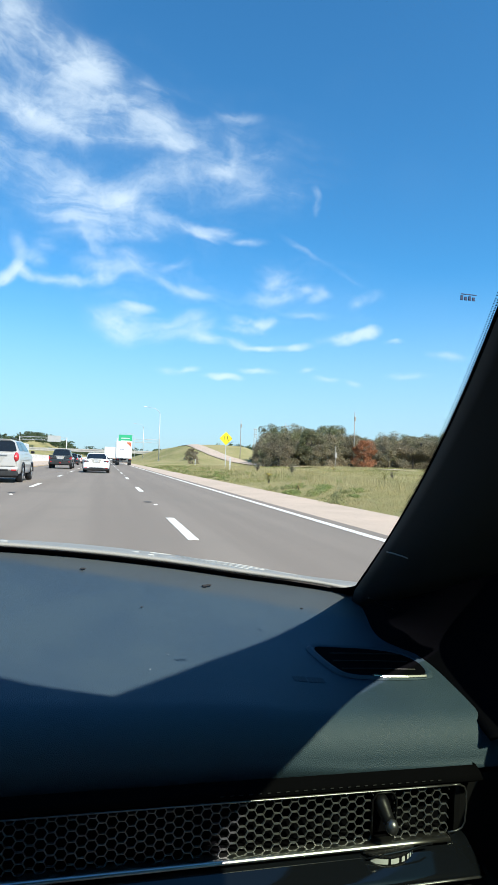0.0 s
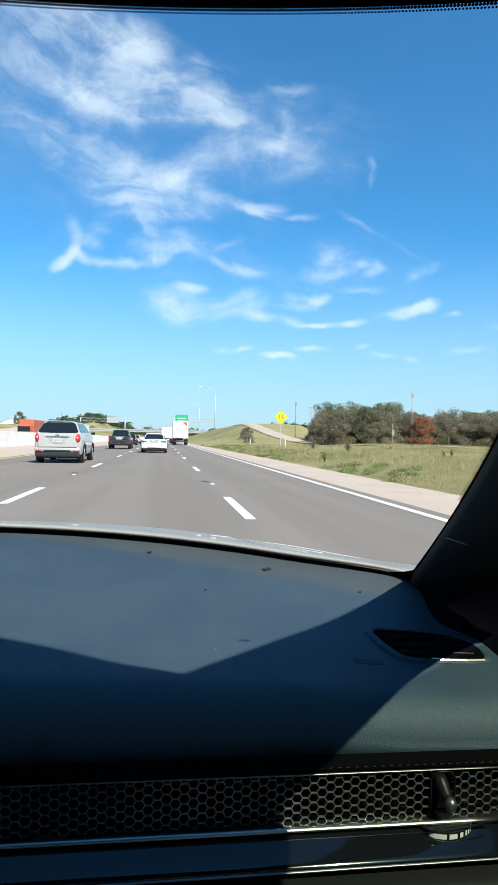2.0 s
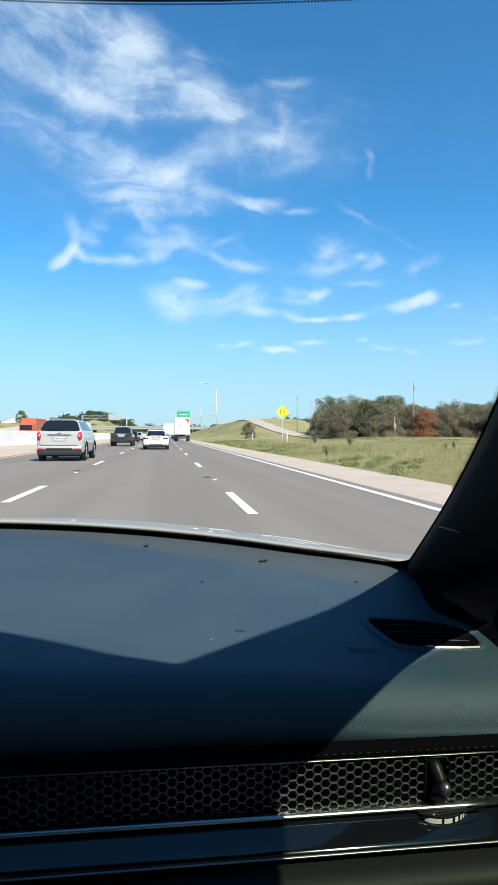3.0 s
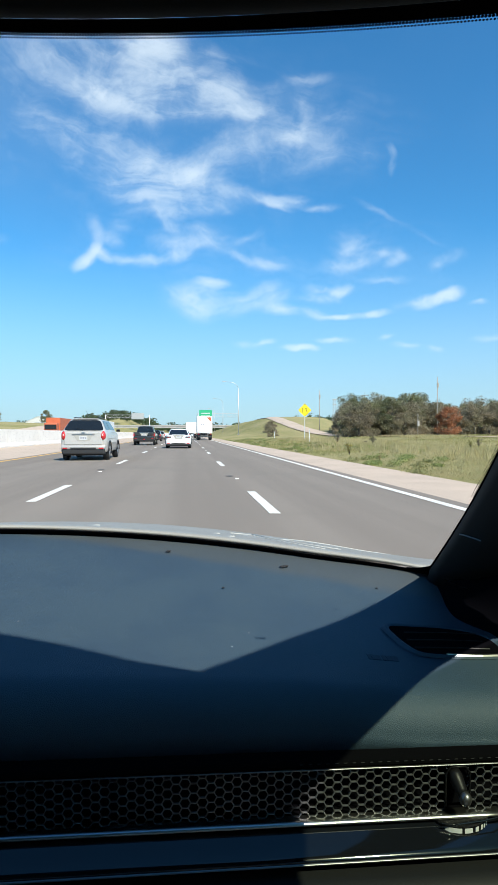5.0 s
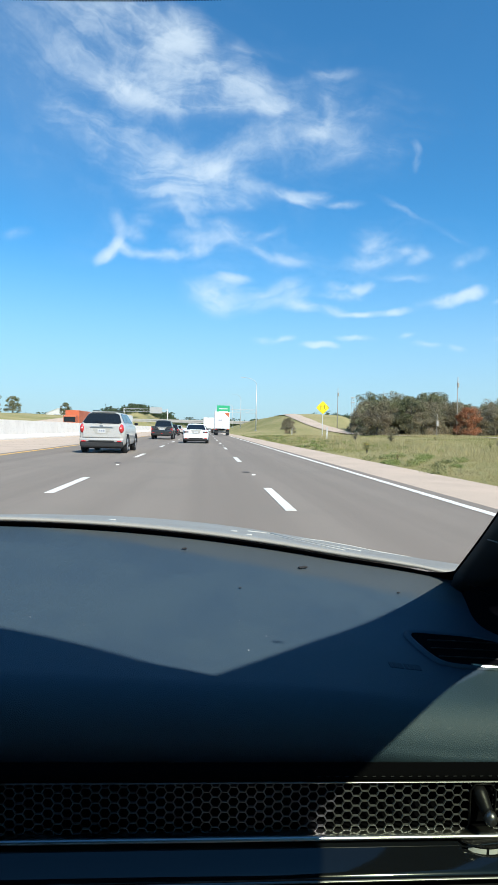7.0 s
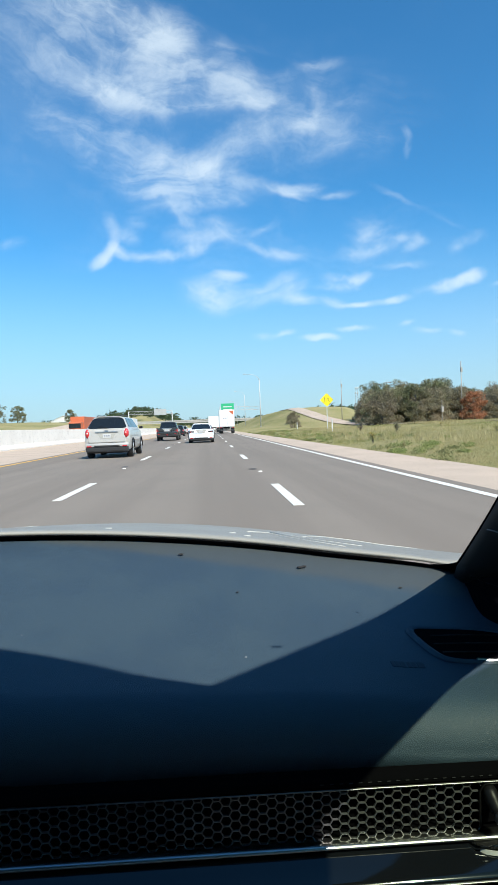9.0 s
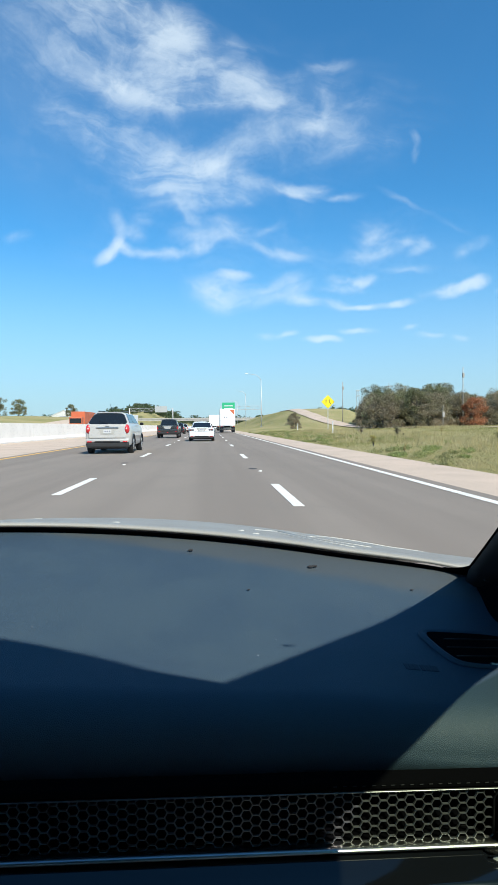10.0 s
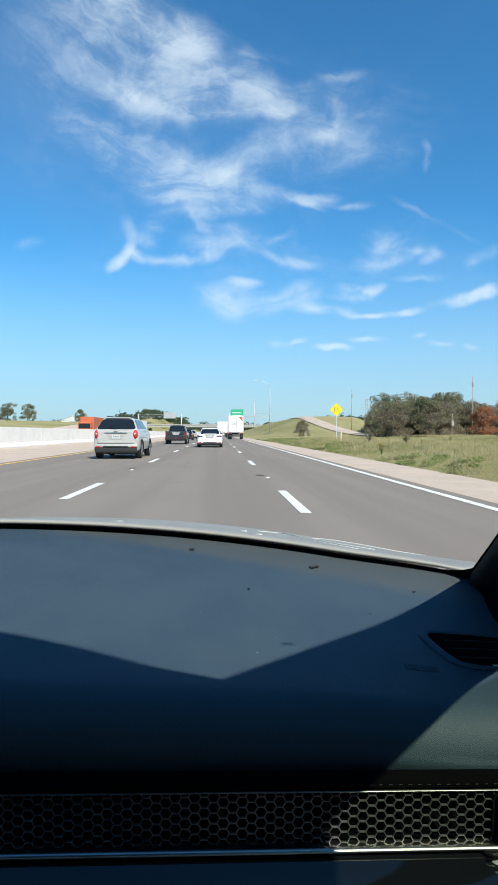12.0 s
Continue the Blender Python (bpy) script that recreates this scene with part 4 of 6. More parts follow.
def pillar_spot(f):
    k = 0.34 + 0.64 * f
    p, q, r = screen(0.9965, k), screen(0.9965, min(1, k + 0.01)), screen(0.96, k)
    return p - Vector((0.002, 0, 0)), (q - p).normalized(), (r - p).normalized()


dots("border_dots", head_spot, 400, 1, 0.0026)
dots("border_dots", pillar_spot, 200, 1, 0.0032)
bm = B()
sheet(bm, [[screen(i / 60, k) + Vector((0, -0.002, -0.002)) for i in range(61)] for k in (0.991, 0.996, 1.0)])
part("head_border", thick(bm, 0.001), FRIT, windscreen)
bm = B()
sheet(bm, [[screen(s, k / 40) + Vector((-0.002, -0.002, 0)) for k in range(41)] for s in (0.9955, 0.998, 1.0)])
part("side_border", thick(bm, 0.001), FRIT, windscreen)
bm = B()
sheet(bm, [[screen(i / 60, -0.004 + (0.021 - 0.007 * (i / 60) ** 5) * k) + Vector((0, -0.003, 0.0)) for i in range(61)] for k in (0.0, 0.5, 1.0)])
part("foot_border", thick(bm, 0.001), FRIT, windscreen)
bm = B()
arc = []
for k in range(9):
    a = math.pi / 2 * k / 8
    arc.append((1 - 0.055 * (1 - math.sin(a)), 1 - 0.07 * (1 - math.cos(a))))
sheet(bm, [[screen(p, q) + Vector((0, -0.002, -0.002)) for p, q in arc], [screen(1, 1).lerp(screen(p, q), 0.45) + Vector((0, -0.002, -0.002)) for p, q in arc], [screen(1, 1) + Vector((0.0005 * k, -0.002, -0.002)) for k in range(9)]])
part("corner_border", thick(bm, 0.001), FRIT, windscreen)
bm = B()
arc = []
for k in range(9):
    a = math.pi / 2 * k / 8
    arc.append((1 - 0.030 * (1 - math.sin(a)), 0.012 + 0.070 * (1 - math.cos(a))))
sheet(bm, [[screen(p, q) + Vector((0, -0.003, 0.001)) for p, q in arc], [screen(1, 0.0).lerp(screen(p, q), 0.5) + Vector((0, -0.003, 0.001)) for p, q in arc], [screen(1, 0.0) + Vector((0.0005 * k, -0.003, 0.001)) for k in range(9)]])
part("foot_corner", thick(bm, 0.001), FRIT, windscreen)
# small maker's marks printed on the glass and bug spots on the outside
mark = Vector((0.2562, 0.4335, 1.2185))
for k in range(4):
    bm = B()
    box(bm, mark.x - 0.0072 + 0.0038 * k, mark.x - 0.0050 + 0.0038 * k, mark.y - 0.0005, mark.y + 0.0005, mark.z - 0.0018, mark.z + 0.0020 - 0.0008 * (k % 2))
    part("glass_mark", bm, MARK_NAVY, windscreen)
bm = B()
box(bm, mark.x - 0.0070, mark.x + 0.0080, mark.y - 0.0005, mark.y + 0.0005, mark.z + 0.0030, mark.z + 0.0036)
part("glass_mark", bm, MARK_NAVY, windscreen)
for x, y, z, r in ((0.341, 0.640, 1.092, 0.0017), (0.189, 0.657, 1.081, 0.0010), (0.169, 0.638, 1.094, 0.0011)):
    bm = B()
    for j in range(3):
        bmesh.ops.create_icosphere(bm, subdivisions=1, radius=r * (0.4 + 0.5 * rng.random()), matrix=Matrix.Translation((x + (rng.random() - 0.5) * 2 * r, y, z + (rng.random() - 0.5) * 2 * r)))
    part("bug_spot", bm, DIRT, windscreen)


SEAM_A = [(0.3920, 0.8110, 0.9297), (0.3944, 0.8000, 0.9303), (0.3976, 0.7905, 0.9296), (0.4013, 0.7810, 0.9290), (0.4061, 0.7737, 0.9273)]
SEAM_B = [(0.400, 0.88, 0.842), (0.420, 0.875, 0.833), (0.440, 0.87, 0.826)]


def cabin():
    """Pillar trim, roof lining, doors and the plain shell that closes the cabin."""
    a0, a1 = screen(1, 0.0) + Vector((0.002, 0, -0.02)), screen(1, 1.0)
    b0, b1 = Vector((0.540, 0.672, 0.95)), Vector((0.354, 0.050, 1.345))
    bm = B()
    rows = []
    for i in range(25):
        k = i / 24
        a = (screen(1, k) if i else a0) + Vector((-0.008, -0.006, 0.0)) * (1 - 0.5 * k)
        b = b0.lerp(b1, k) - Vector((0.27 * k * (1 - k) ** 2, 0, 0))
        mid = a.lerp(b, 0.5) + Vector((-0.030, -0.05, 0.0)) * (1 - 0.5 * k)
        row = []
        for j in range(13):
            t = j / 12
            p = a * (1 - t) ** 2 + mid * (2 * t * (1 - t)) + b * t ** 2
            row.append(p)
        rows.append(row)
    sheet(bm, rows)
    pillar = part("pillar_trim", thick(bm, 0.006), PILLAR_TRIM, car, "dark grey pillar trim with a stitched edge", smooth=True)
    # stitched seam over the air-bag cover
    for line, mat in ((SEAM_A, THREAD), (SEAM_B, BLACK_TRIM)):
        bm = B()
        tube(bm, line, 0.0011, 6)
        part("seam", bm, mat, pillar, "stitched seam")
    for j in range(9):
        k = 0.095 + 0.008 * j
        p = screen(1, k) + Vector((0.012, -0.012, 0.0))
        bm = B()
        tube(bm, [p + Vector((-0.004, 0.0, 0.002)), p + Vector((0.010, -0.006, -0.001))], 0.0009, 5)
        part("rib", bm, PILLAR_TRIM, pillar)
    # foot of the pillar between glass, dash and door
    bm = B()
    on = [Vector((x, y, dash_z(x, y) - 0.004)) for x, y in ((0.412, 1.025), (0.402, 0.96), (0.398, 0.90), (0.402, 0.862), (0.425, 0.836), (0.452, 0.81), (0.452, 0.70), (0.440, 0.62))]
    high = [screen(1, 0.0) + Vector((0.004, 0, 0.0)), screen(1, 0.06), screen(1, 0.12) + Vector((0.01, -0.01, 0)), Vector((0.475, 0.80, 0.915)), Vector((0.505, 0.76, 0.93)), Vector((0.535, 0.725, 0.94)), Vector((0.556, 0.68, 0.92)), Vector((0.57, 0.60, 0.88))]
    for _ in range(2):
        for pts in (on, high):
            soft = [pts[0]]
            for p, q in zip(pts, pts[1:]):
                soft += [p.lerp(q, 0.25), p.lerp(q, 0.75)]
            pts[:] = soft + [pts[-1]]
    foot = []
    for f in (i / 18 for i in range(19)):
        foot.append([a.lerp(b, f) + Vector((0.018, 0.0, -0.030)) * math.sin(math.pi * f) * (0.4 + 0.6 * min(1, k / 12)) for k, (a, b) in enumerate(zip(on, high))])
    sheet(bm, [[p for p in row] for row in foot])
    part("pillar_foot", thick(bm, 0.005), FRIT, car, smooth=True)
    # roof lining
    bm = B()
    rows = []
    for k in range(14):
        f = k / 13
        row = []
        for i in range(31):
            s = i / 30
            p = screen(s, 1.0)
            y = p.y - 0.014 + (-1.986 - p.y) * f
            edge = abs(s - 0.5) * 2
            side = 0.509 + (0.708 - 0.509) * min(1.0, max(0.0, (0.30 - y) / 0.16))
            x = -0.3 + (2 * s - 1) * side
            z = p.z + (HEAD_Z - 0.015 - p.z) * step(0, 0.25, f)
            row.append((x, y, z - 0.004 - 0.004 * step(0, 0.08, f) + 0.055 * step(0.03, 0.4, f) * (1 - edge ** 4)))
        rows.append(row)
    sheet(bm, rows)
    part("roof_lining", thick(bm, -0.006), BLACK_CLOTH, car, "dark roof lining above the windscreen", smooth=True)
    # header pad just behind the glass
    bm = B()
    tube(bm, [screen(i / 30, 1.0) + Vector((0, -0.030, 0.005)) for i in range(31)], 0.021, 12)
    part("header_pad", bm, BLACK_CLOTH, car, smooth=True)
    for side in (1, -1):
        def sx(x):
            return x if side == 1 else -0.6 - x
        bm = B()
        rows = [[(sx(0.60 - 0.02 * (z - 0.3)), y, z) for z in (0.28, 0.5, 0.7, 0.86, 0.93)] for y in (0.86, 0.5, 0.1, -0.4, -0.9, -1.5, -2.0)]
        sheet(bm, rows)
        door = part("door_panel", thick(bm, 0.05), BLACK_TRIM, car, "dark door panel", smooth=False)
        bm = B()
        sheet(bm, [[(sx(0.575), 0.70, 0.93), (sx(0.575), -0.45, 0.93)], [(sx(0.410), 0.16, 1.345), (sx(0.410), -0.45, 1.345)]])
        part("side_window", bm, SIDE_GLASS, car)
        bm = B()
        sheet(bm, [[(sx(0.588), -0.42, 0.93), (sx(0.588), -2.0, 0.93)], [(sx(0.412), -0.42, 1.35), (sx(0.412), -2.0, 1.35)]])
        part("rear_side_window", bm, REAR_GLASS, car, "tinted rear side window")
        for y in (-0.44, -1.25, -2.0):
            bm = B()
            rod(bm, (sx(0.588), y, 0.93), (sx(0.412), y, 1.35), 0.035, 0.035, 8)
            part("door_pillar", bm, BLACK_CLOTH, car)
        bm = B()
        sheet(bm, [[(sx(0.655), y, 0.26), (sx(0.668), y, 0.55), (sx(0.655), y, 0.86), (sx(0.628), y, 0.925)] for y in (1.05, 0.5, 0.0, -0.6, -1.3, -2.0, -2.25)])
        part("outer_door", thick(bm, 0.012), HOOD_PAINT, car, "grey painted outer side of the car", smooth=True)
    bm = B()
    rows = []
    for k in range(10):
        f = k / 9
        row = []
        for i in range(21):
            w = -1 + i / 10
            y = 0.02 - 2.08 * f
            row.append((-0.3 + 0.69 * w, y, HEAD_Z + 0.045 + 0.075 * (1 - abs(w) ** 3) * math.sin(math.pi * (0.15 + 0.7 * f))))
        rows.append(row)
    sheet(bm, rows)
    part("roof_skin", thick(bm, 0.01), HOOD_PAINT, car, "grey painted outer roof", smooth=True)
    bm = B()
    sheet(bm, [[(x, -2.07 - 0.20 * b, z) for x in (-1.25, -0.9, -0.3, 0.3, 0.65)] for z, b in ((0.93, 0.2), (0.88, 0.75), (0.6, 0.95), (0.28, 0.85))])
    part("tail_panel", thick(bm, 0.012), HOOD_PAINT, car, "grey painted tail of the car", smooth=True)
    # far pillar, bulkhead and floor
    bm = B()
    sheet(bm, [[screen(0, k / 6) + Vector((-0.002, 0, 0)) for k in range(7)], [Vector((-1.185, 0.70, 0.95)).lerp(Vector((-1.062, 0.135, 1.335)), k / 6) for k in range(7)]])
    part("far_pillar_trim", thick(bm, 0.01), PILLAR_TRIM, car)
    bm = B()
    box(bm, -1.2, 0.6, -2.06, -2.0, 0.2, 0.92)
    part("rear_bulkhead", bm, BLACK_CLOTH, car)
    bm = B()
    sheet(bm, [[(-1.16, -2.04, 0.92), (0.56, -2.04, 0.92)], [(-1.0, -2.0, 1.37), (0.40, -2.0, 1.37)]])
    part("rear_window", bm, REAR_GLASS, car, "tinted rear window")
    bm = B()
    box(bm, -1.2, 0.6, -2.0, 1.15, 0.16, 0.2)
    part("cabin_floor", bm, BLACK_CLOTH, car)
    bm = B()
    box(bm, -1.2, 0.6, 0.80, 0.84, 0.2, 0.60)
    part("bulkhead", bm, BLACK_CLOTH, car)
    # side of the dash below its rounded end
    bm = B()
    box(bm, 0.40, 0.60, 0.63, 0.98, 0.42, 0.69, 0.008)
    part("dash_end", bm, BLACK_TRIM, car)


cabin()


def hood_at(x, f):
    """Point of the bonnet, f from the cowl (0) to the front edge (1)."""
    d = abs(x + 0.3)
    xc = max(-1.0, min(x, 0.43))
    yb = base_y(xc) + 0.015
    z0 = dash_z(xc, yb) + 0.010 - 0.05 * max(0, d - 0.72)
    z1 = 0.708 - 0.126 * d * d - 0.10 * max(0, d - 0.7) ** 1.3
    return (x, yb + (2.12 - 0.16 * d * d - yb) * f, z0 + (z1 - z0) * f + 0.012 * math.sin(math.pi * f))


def bonnet():
    """Bonnet, wing edge and cowl in front of the glass, with wheels under the body."""
    bm = B()
    rows = []
    for i in range(41):
        x = -1.20 + 1.86 * i / 40
        row = [hood_at(x, k / 14) for k in range(15)]
        row.append((x, row[-1][1] + 0.02, row[-1][2] - 0.03))
        row.append((x, row[-1][1] + 0.02, row[-1][2] - 0.35))
        rows.append(row)
    sheet(bm, rows)
    top = part("bonnet", thick(bm, 0.006), HOOD_PAINT, car, "grey painted bonnet below the windscreen", smooth=True)
    # thin pale lines laid on the bonnet stand in for its highlights and reflections
    for line in ([(0.10, 0.26), (0.13, 0.29), (0.15, 0.30), (0.17, 0.20), (0.22, 0.14), (0.27, 0.08)],
                 [(0.22, 0.26), (0.255, 0.36), (0.31, 0.44), (0.37, 0.44), (0.45, 0.44), (0.53, 0.47), (0.59, 0.50)],
                 [(0.16, 0.33), (0.20, 0.26), (0.25, 0.20), (0.32, 0.15)],
                 [(-0.62, 0.50), (-0.50, 0.50), (-0.42, 0.48)]):
        bm = B()
        tube(bm, [(p[0], p[1], p[2] + 0.0004) for p in (hood_at(*q) for q in line)], 0.0011, 6)
        part("crease", bm, HIGHLIGHT_JET_PAINT, top, "pale line painted as a highlight on the bonnet", smooth=True)
    for x, f in ((-0.195, 0.12), (0.06, 0.16), (0.085, 0.10)):
        bm = B()
        p = Vector(hood_at(x, f))
        box(bm, p.x - 0.007, p.x + 0.007, p.y - 0.003, p.y + 0.003, p.z - 0.003, p.z + 0.0015, 0.002)
        part("washer_jet", bm, HIGHLIGHT_JET_PAINT, top)
    bm = B()
    box(bm, -1.22, 0.62, -2.3, 1.1, 0.16, 0.30, 0.02)
    part("sill", bm, HOOD_PAINT, car)
    for x in (-1.10, 0.50):
        for y in (-1.75, 1.55):
            bm = B()
            bmesh.ops.create_cone(bm, cap_ends=True, segments=28, radius1=0.32, radius2=0.32, depth=0.21, matrix=Matrix.Translation((x, y, 0.372 - 0.0406 * y)) @ Matrix.Rotation(math.pi / 2, 4, "Y"))
            part("wheel", bm, RUBBER, car)


bonnet()
# the car stands a little askew in its lane and squats on its rear axle
car.matrix_basis = pose(0.0411, 0.0364, -0.0498, 2.327, -0.088, 2.171)


# ---- vehicles ----
def wheel(parent, x, y, r, width, side):
    bm = B()
    prof = [(-width / 2, r * 0.62), (-width / 2, r * 0.93), (-width * 0.38, r), (width * 0.38, r), (width / 2, r * 0.93), (width / 2, r * 0.62)]
    n = 24
    rings = [[bm.verts.new((px, pr * math.cos(math.tau * k / n), pr * math.sin(math.tau * k / n))) for k in range(n)] for px, pr in prof]
    for a, b in zip(rings, rings[1:]):
        for k in range(n):
            bm.faces.new((a[k], a[(k + 1) % n], b[(k + 1) % n], b[k]))
    bmesh.ops.recalc_face_normals(bm, faces=bm.faces)
    tyre = part("wheel", bm, RUBBER, parent, smooth=True)
    tyre.location = (x, y, r)
    bm = B()
    out = side * width * 0.42
    bmesh.ops.create_cone(bm, cap_ends=True, segments=24, radius1=r * 0.63, radius2=r * 0.60, depth=0.02, matrix=Matrix.Translation((out * 0.6, 0, 0)) @ Matrix.Rotation(math.pi / 2, 4, "Y"))
    part("rim_well", bm, PLASTIC_GREY, tyre)
    bm = B()
    for k in range(5):
        a = math.tau * k / 5
        rod(bm, (out, 0.05 * math.cos(a), 0.05 * math.sin(a)), (out, r * 0.6 * math.cos(a), r * 0.6 * math.sin(a)), r * 0.12, r * 0.10, 6)
    tube(bm, [(out, r * 0.60 * math.cos(math.tau * k / 16), r * 0.60 * math.sin(math.tau * k / 16)) for k in range(17)], r * 0.05, 6)
    part("rim", bm, ALLOY, tyre)


def lower_body(L, W, zs, nose, tail):
    """Body side and ends below the glass: stations along the length, rounded in plan."""
    bm = B()
    rows = []
    z0, z1, z2 = zs
    places = [0, 0.006, 0.016, 0.03, 0.05, 0.075] + [0.11 + 0.05 * k for k in range(15)] + [0.86, 0.90, 0.935, 0.96, 0.98, 0.993, 1.0]
    n = len(places) - 1
    for i, f in enumerate(places):
        y = L * f
        plan = 1 - 0.13 * (1 - min(1.0, f / 0.075)) ** 2.2 - 0.20 * step(0.82, 1.0, f) ** 1.5
        top = z2 + tail * (1 - step(0.0, 0.22, f)) + nose * step(0.66, 0.98, f)
        w = W / 2 * plan
        row = [(-w * 0.93, z0 + 0.02), (-w * 0.99, z0 + 0.10), (-w, z1), (-w * 0.985, top - 0.10), (-w * 0.94, top - 0.02), (-w * 0.86, top),
               (w * 0.86, top), (w * 0.94, top - 0.02), (w * 0.985, top - 0.10), (w, z1), (w * 0.99, z0 + 0.10), (w * 0.93, z0 + 0.02)]
        tuck = 0.05 if i == 0 else 0.0
        rows.append([(x, y + (0.0 if 1 < k < 10 else tuck), z) for k, (x, z) in enumerate(row)])
    sheet(bm, rows)
    vs = list(bm.verts)
    bm.faces.new(vs[:12][::-1]), bm.faces.new(vs[-12:])
    lows = [vs[12 * i] for i in range(n + 1)] + [vs[12 * i + 11] for i in range(n, -1, -1)]
    bm.faces.new(lows)
    bmesh.ops.recalc_face_normals(bm, faces=bm.faces)
    return bm


def vehicle(name, label, L, W, H, belt, sill, house, top_w, paint, r=0.35, nose=-0.12, tail=0.0, lamps="side", clad=None, bed=None, rails=False, mark_bars=True, group="traffic on the highway"):
    """A road car standing with its tail towards the camera. house: where the glass begins and ends, at belt and roof."""
    root = tagged(new(name), label, "car", group=group)
    body = part("body", lower_body(L, W, (sill, (sill + belt) / 2, belt), nose, tail), paint, root, smooth="edges")
    yb0, yr0, yr1, yb1 = house
    wb, wr = W * (0.458 if rails else 0.43), top_w / 2
    base = [Vector((-wb, yb0, belt - 0.02)), Vector((wb, yb0, belt - 0.02)), Vector((wb, yb1, belt - 0.02)), Vector((-wb, yb1, belt - 0.02))]
    roof = [Vector((-wr, yr0, H - 0.05)), Vector((wr, yr0, H - 0.05)), Vector((wr, yr1, H - 0.05)), Vector((-wr, yr1, H - 0.05))]
    bm = B()
    lo, hi = [bm.verts.new(p) for p in base], [bm.verts.new(p) for p in roof]
    for k in range(4):
        bm.faces.new((lo[k], lo[(k + 1) % 4], hi[(k + 1) % 4], hi[k]))
    bm.faces.new(hi)
    bmesh.ops.recalc_face_normals(bm, faces=bm.faces)
    upright = [e for e in bm.edges if max(e.verts[0].co.z, e.verts[1].co.z) > belt + 0.1]
    bmesh.ops.bevel(bm, geom=upright, offset=0.10, segments=4, profile=0.55, affect="EDGES")
    part("glasshouse", bm, paint, root, smooth="edges")

    def pane(p00, p10, p01, p11, a0, a1, c0, c1, name_, lab=""):
        """A dark pane let into one side of the glasshouse, with clipped corners."""
        def at(u_, v_):
            return p00.lerp(p10, u_).lerp(p01.lerp(p11, u_), v_)
        nrm = (p10 - p00).cross(p01 - p00).normalized()
        if nrm.dot(p00 - Vector((0, (yb0 + yb1) / 2, belt))) < 0:
            nrm = -nrm
        e, g = (a1 - a0) * 0.10, (c1 - c0) * 0.16
        loop = [(a0 + e, c0), (a1 - e, c0), (a1 - e * 0.3, c0 + g * 0.3), (a1, c0 + g), (a1, c1 - g), (a1 - e * 0.3, c1 - g * 0.3), (a1 - e, c1), (a0 + e, c1), (a0 + e * 0.3, c1 - g * 0.3), (a0, c1 - g), (a0, c0 + g), (a0 + e * 0.3, c0 + g * 0.3)]
        bm2 = B()
        outer = [bm2.verts.new(at(*q) + nrm * 0.012) for q in loop]
        inner = [bm2.verts.new(at(*q) - nrm * 0.03) for q in loop]
        bm2.faces.new(outer)
        for k_ in range(len(loop)):
            bm2.faces.new((outer[k_], outer[(k_ + 1) % len(loop)], inner[(k_ + 1) % len(loop)], inner[k_]))
        bmesh.ops.recalc_face_normals(bm2, faces=bm2.faces)
        part(name_, bm2, CAR_GLASS, root, lab)

    pane(base[0], base[1], roof[0], roof[1], 0.025 if rails else 0.045, 0.975 if rails else 0.955, 0.07, 0.90, "rear_window", "dark tinted rear window")
    pane(base[2], base[3], roof[2], roof[3], 0.05, 0.95, 0.08, 0.95, "windscreen")
    for b_, r_ in (((base[1], base[2]), (roof[1], roof[2])), ((base[0], base[3]), (roof[0], roof[3]))):
        pane(b_[0], b_[1], r_[0], r_[1], 0.10, 0.42, 0.14, 0.88, "side_window")
        pane(b_[0], b_[1], r_[0], r_[1], 0.45, 0.92, 0.14, 0.88, "side_window")
    # roof skin, slightly crowned
    bm = B()
    rows = []
    for i in range(9):
        f = i / 8
        y = yr0 + 0.07 + (yr1 - yr0 - 0.14) * f
        rows.append([((wr - 0.07) * s, y, H - 0.055 + 0.055 * (1 - abs(s) ** 3) * (0.55 + 0.45 * math.sin(math.pi * min(1, max(0, f * 0.9 + 0.05))))) for s in (-1, -0.9, -0.7, -0.4, 0, 0.4, 0.7, 0.9, 1)])
    sheet(bm, rows)
    part("roof", thick(bm, 0.03), paint, root, smooth=True)
    for s in (-1, 1):
        bm = B()
        box(bm, s * W / 2 - 0.01 + (0.0 if s > 0 else -0.14), s * W / 2 + 0.01 + (0.14 if s > 0 else 0.0), yb1 - 0.55, yb1 - 0.43, belt - 0.02, belt + 0.09, 0.03)
        part("door_mirror", bm, BLACK_TRIM if clad else paint, root)
        for hy in (0.40, 0.60):
            bm = B()
            y = yb0 + (yb1 - yb0) * hy
            box(bm, s * W / 2 * 0.985 - 0.012, s * W / 2 * 0.985 + 0.022, y - 0.1, y + 0.1, belt - 0.20, belt - 0.17, 0.008)
            part("door_handle", bm, paint, root)
        for y in (L * 0.185, L * 0.80):
            wheel(root, s * (W / 2 - 0.115), y, r, 0.23, s)
            bm = B()
            tube(bm, [(s * (W / 2 + 0.006), y + (r + 0.05) * math.cos(a), r + (r + 0.05) * math.sin(a)) for a in (math.pi * k / 12 for k in range(13))], 0.03, 6)
            part("wheel_arch", bm, BLACK_TRIM, root)
    # bumper
    bt = 0.31 if rails else 0.42
    bm = B()
    low = 0.15 if clad else 0.07
    box(bm, -W * 0.470, W * 0.470, -0.07, 0.34, sill + low, sill + bt, 0.08)
    bumper = part("bumper", bm, paint, root, smooth="edges")
    bm = B()
    box(bm, -W * 0.455, W * 0.455, -0.060, 0.34, sill - 0.06, sill + low + 0.02, 0.06)
    part("bumper_insert", bm, DARK_CLAD, bumper, "dark lower bumper cladding")
    bm = B()
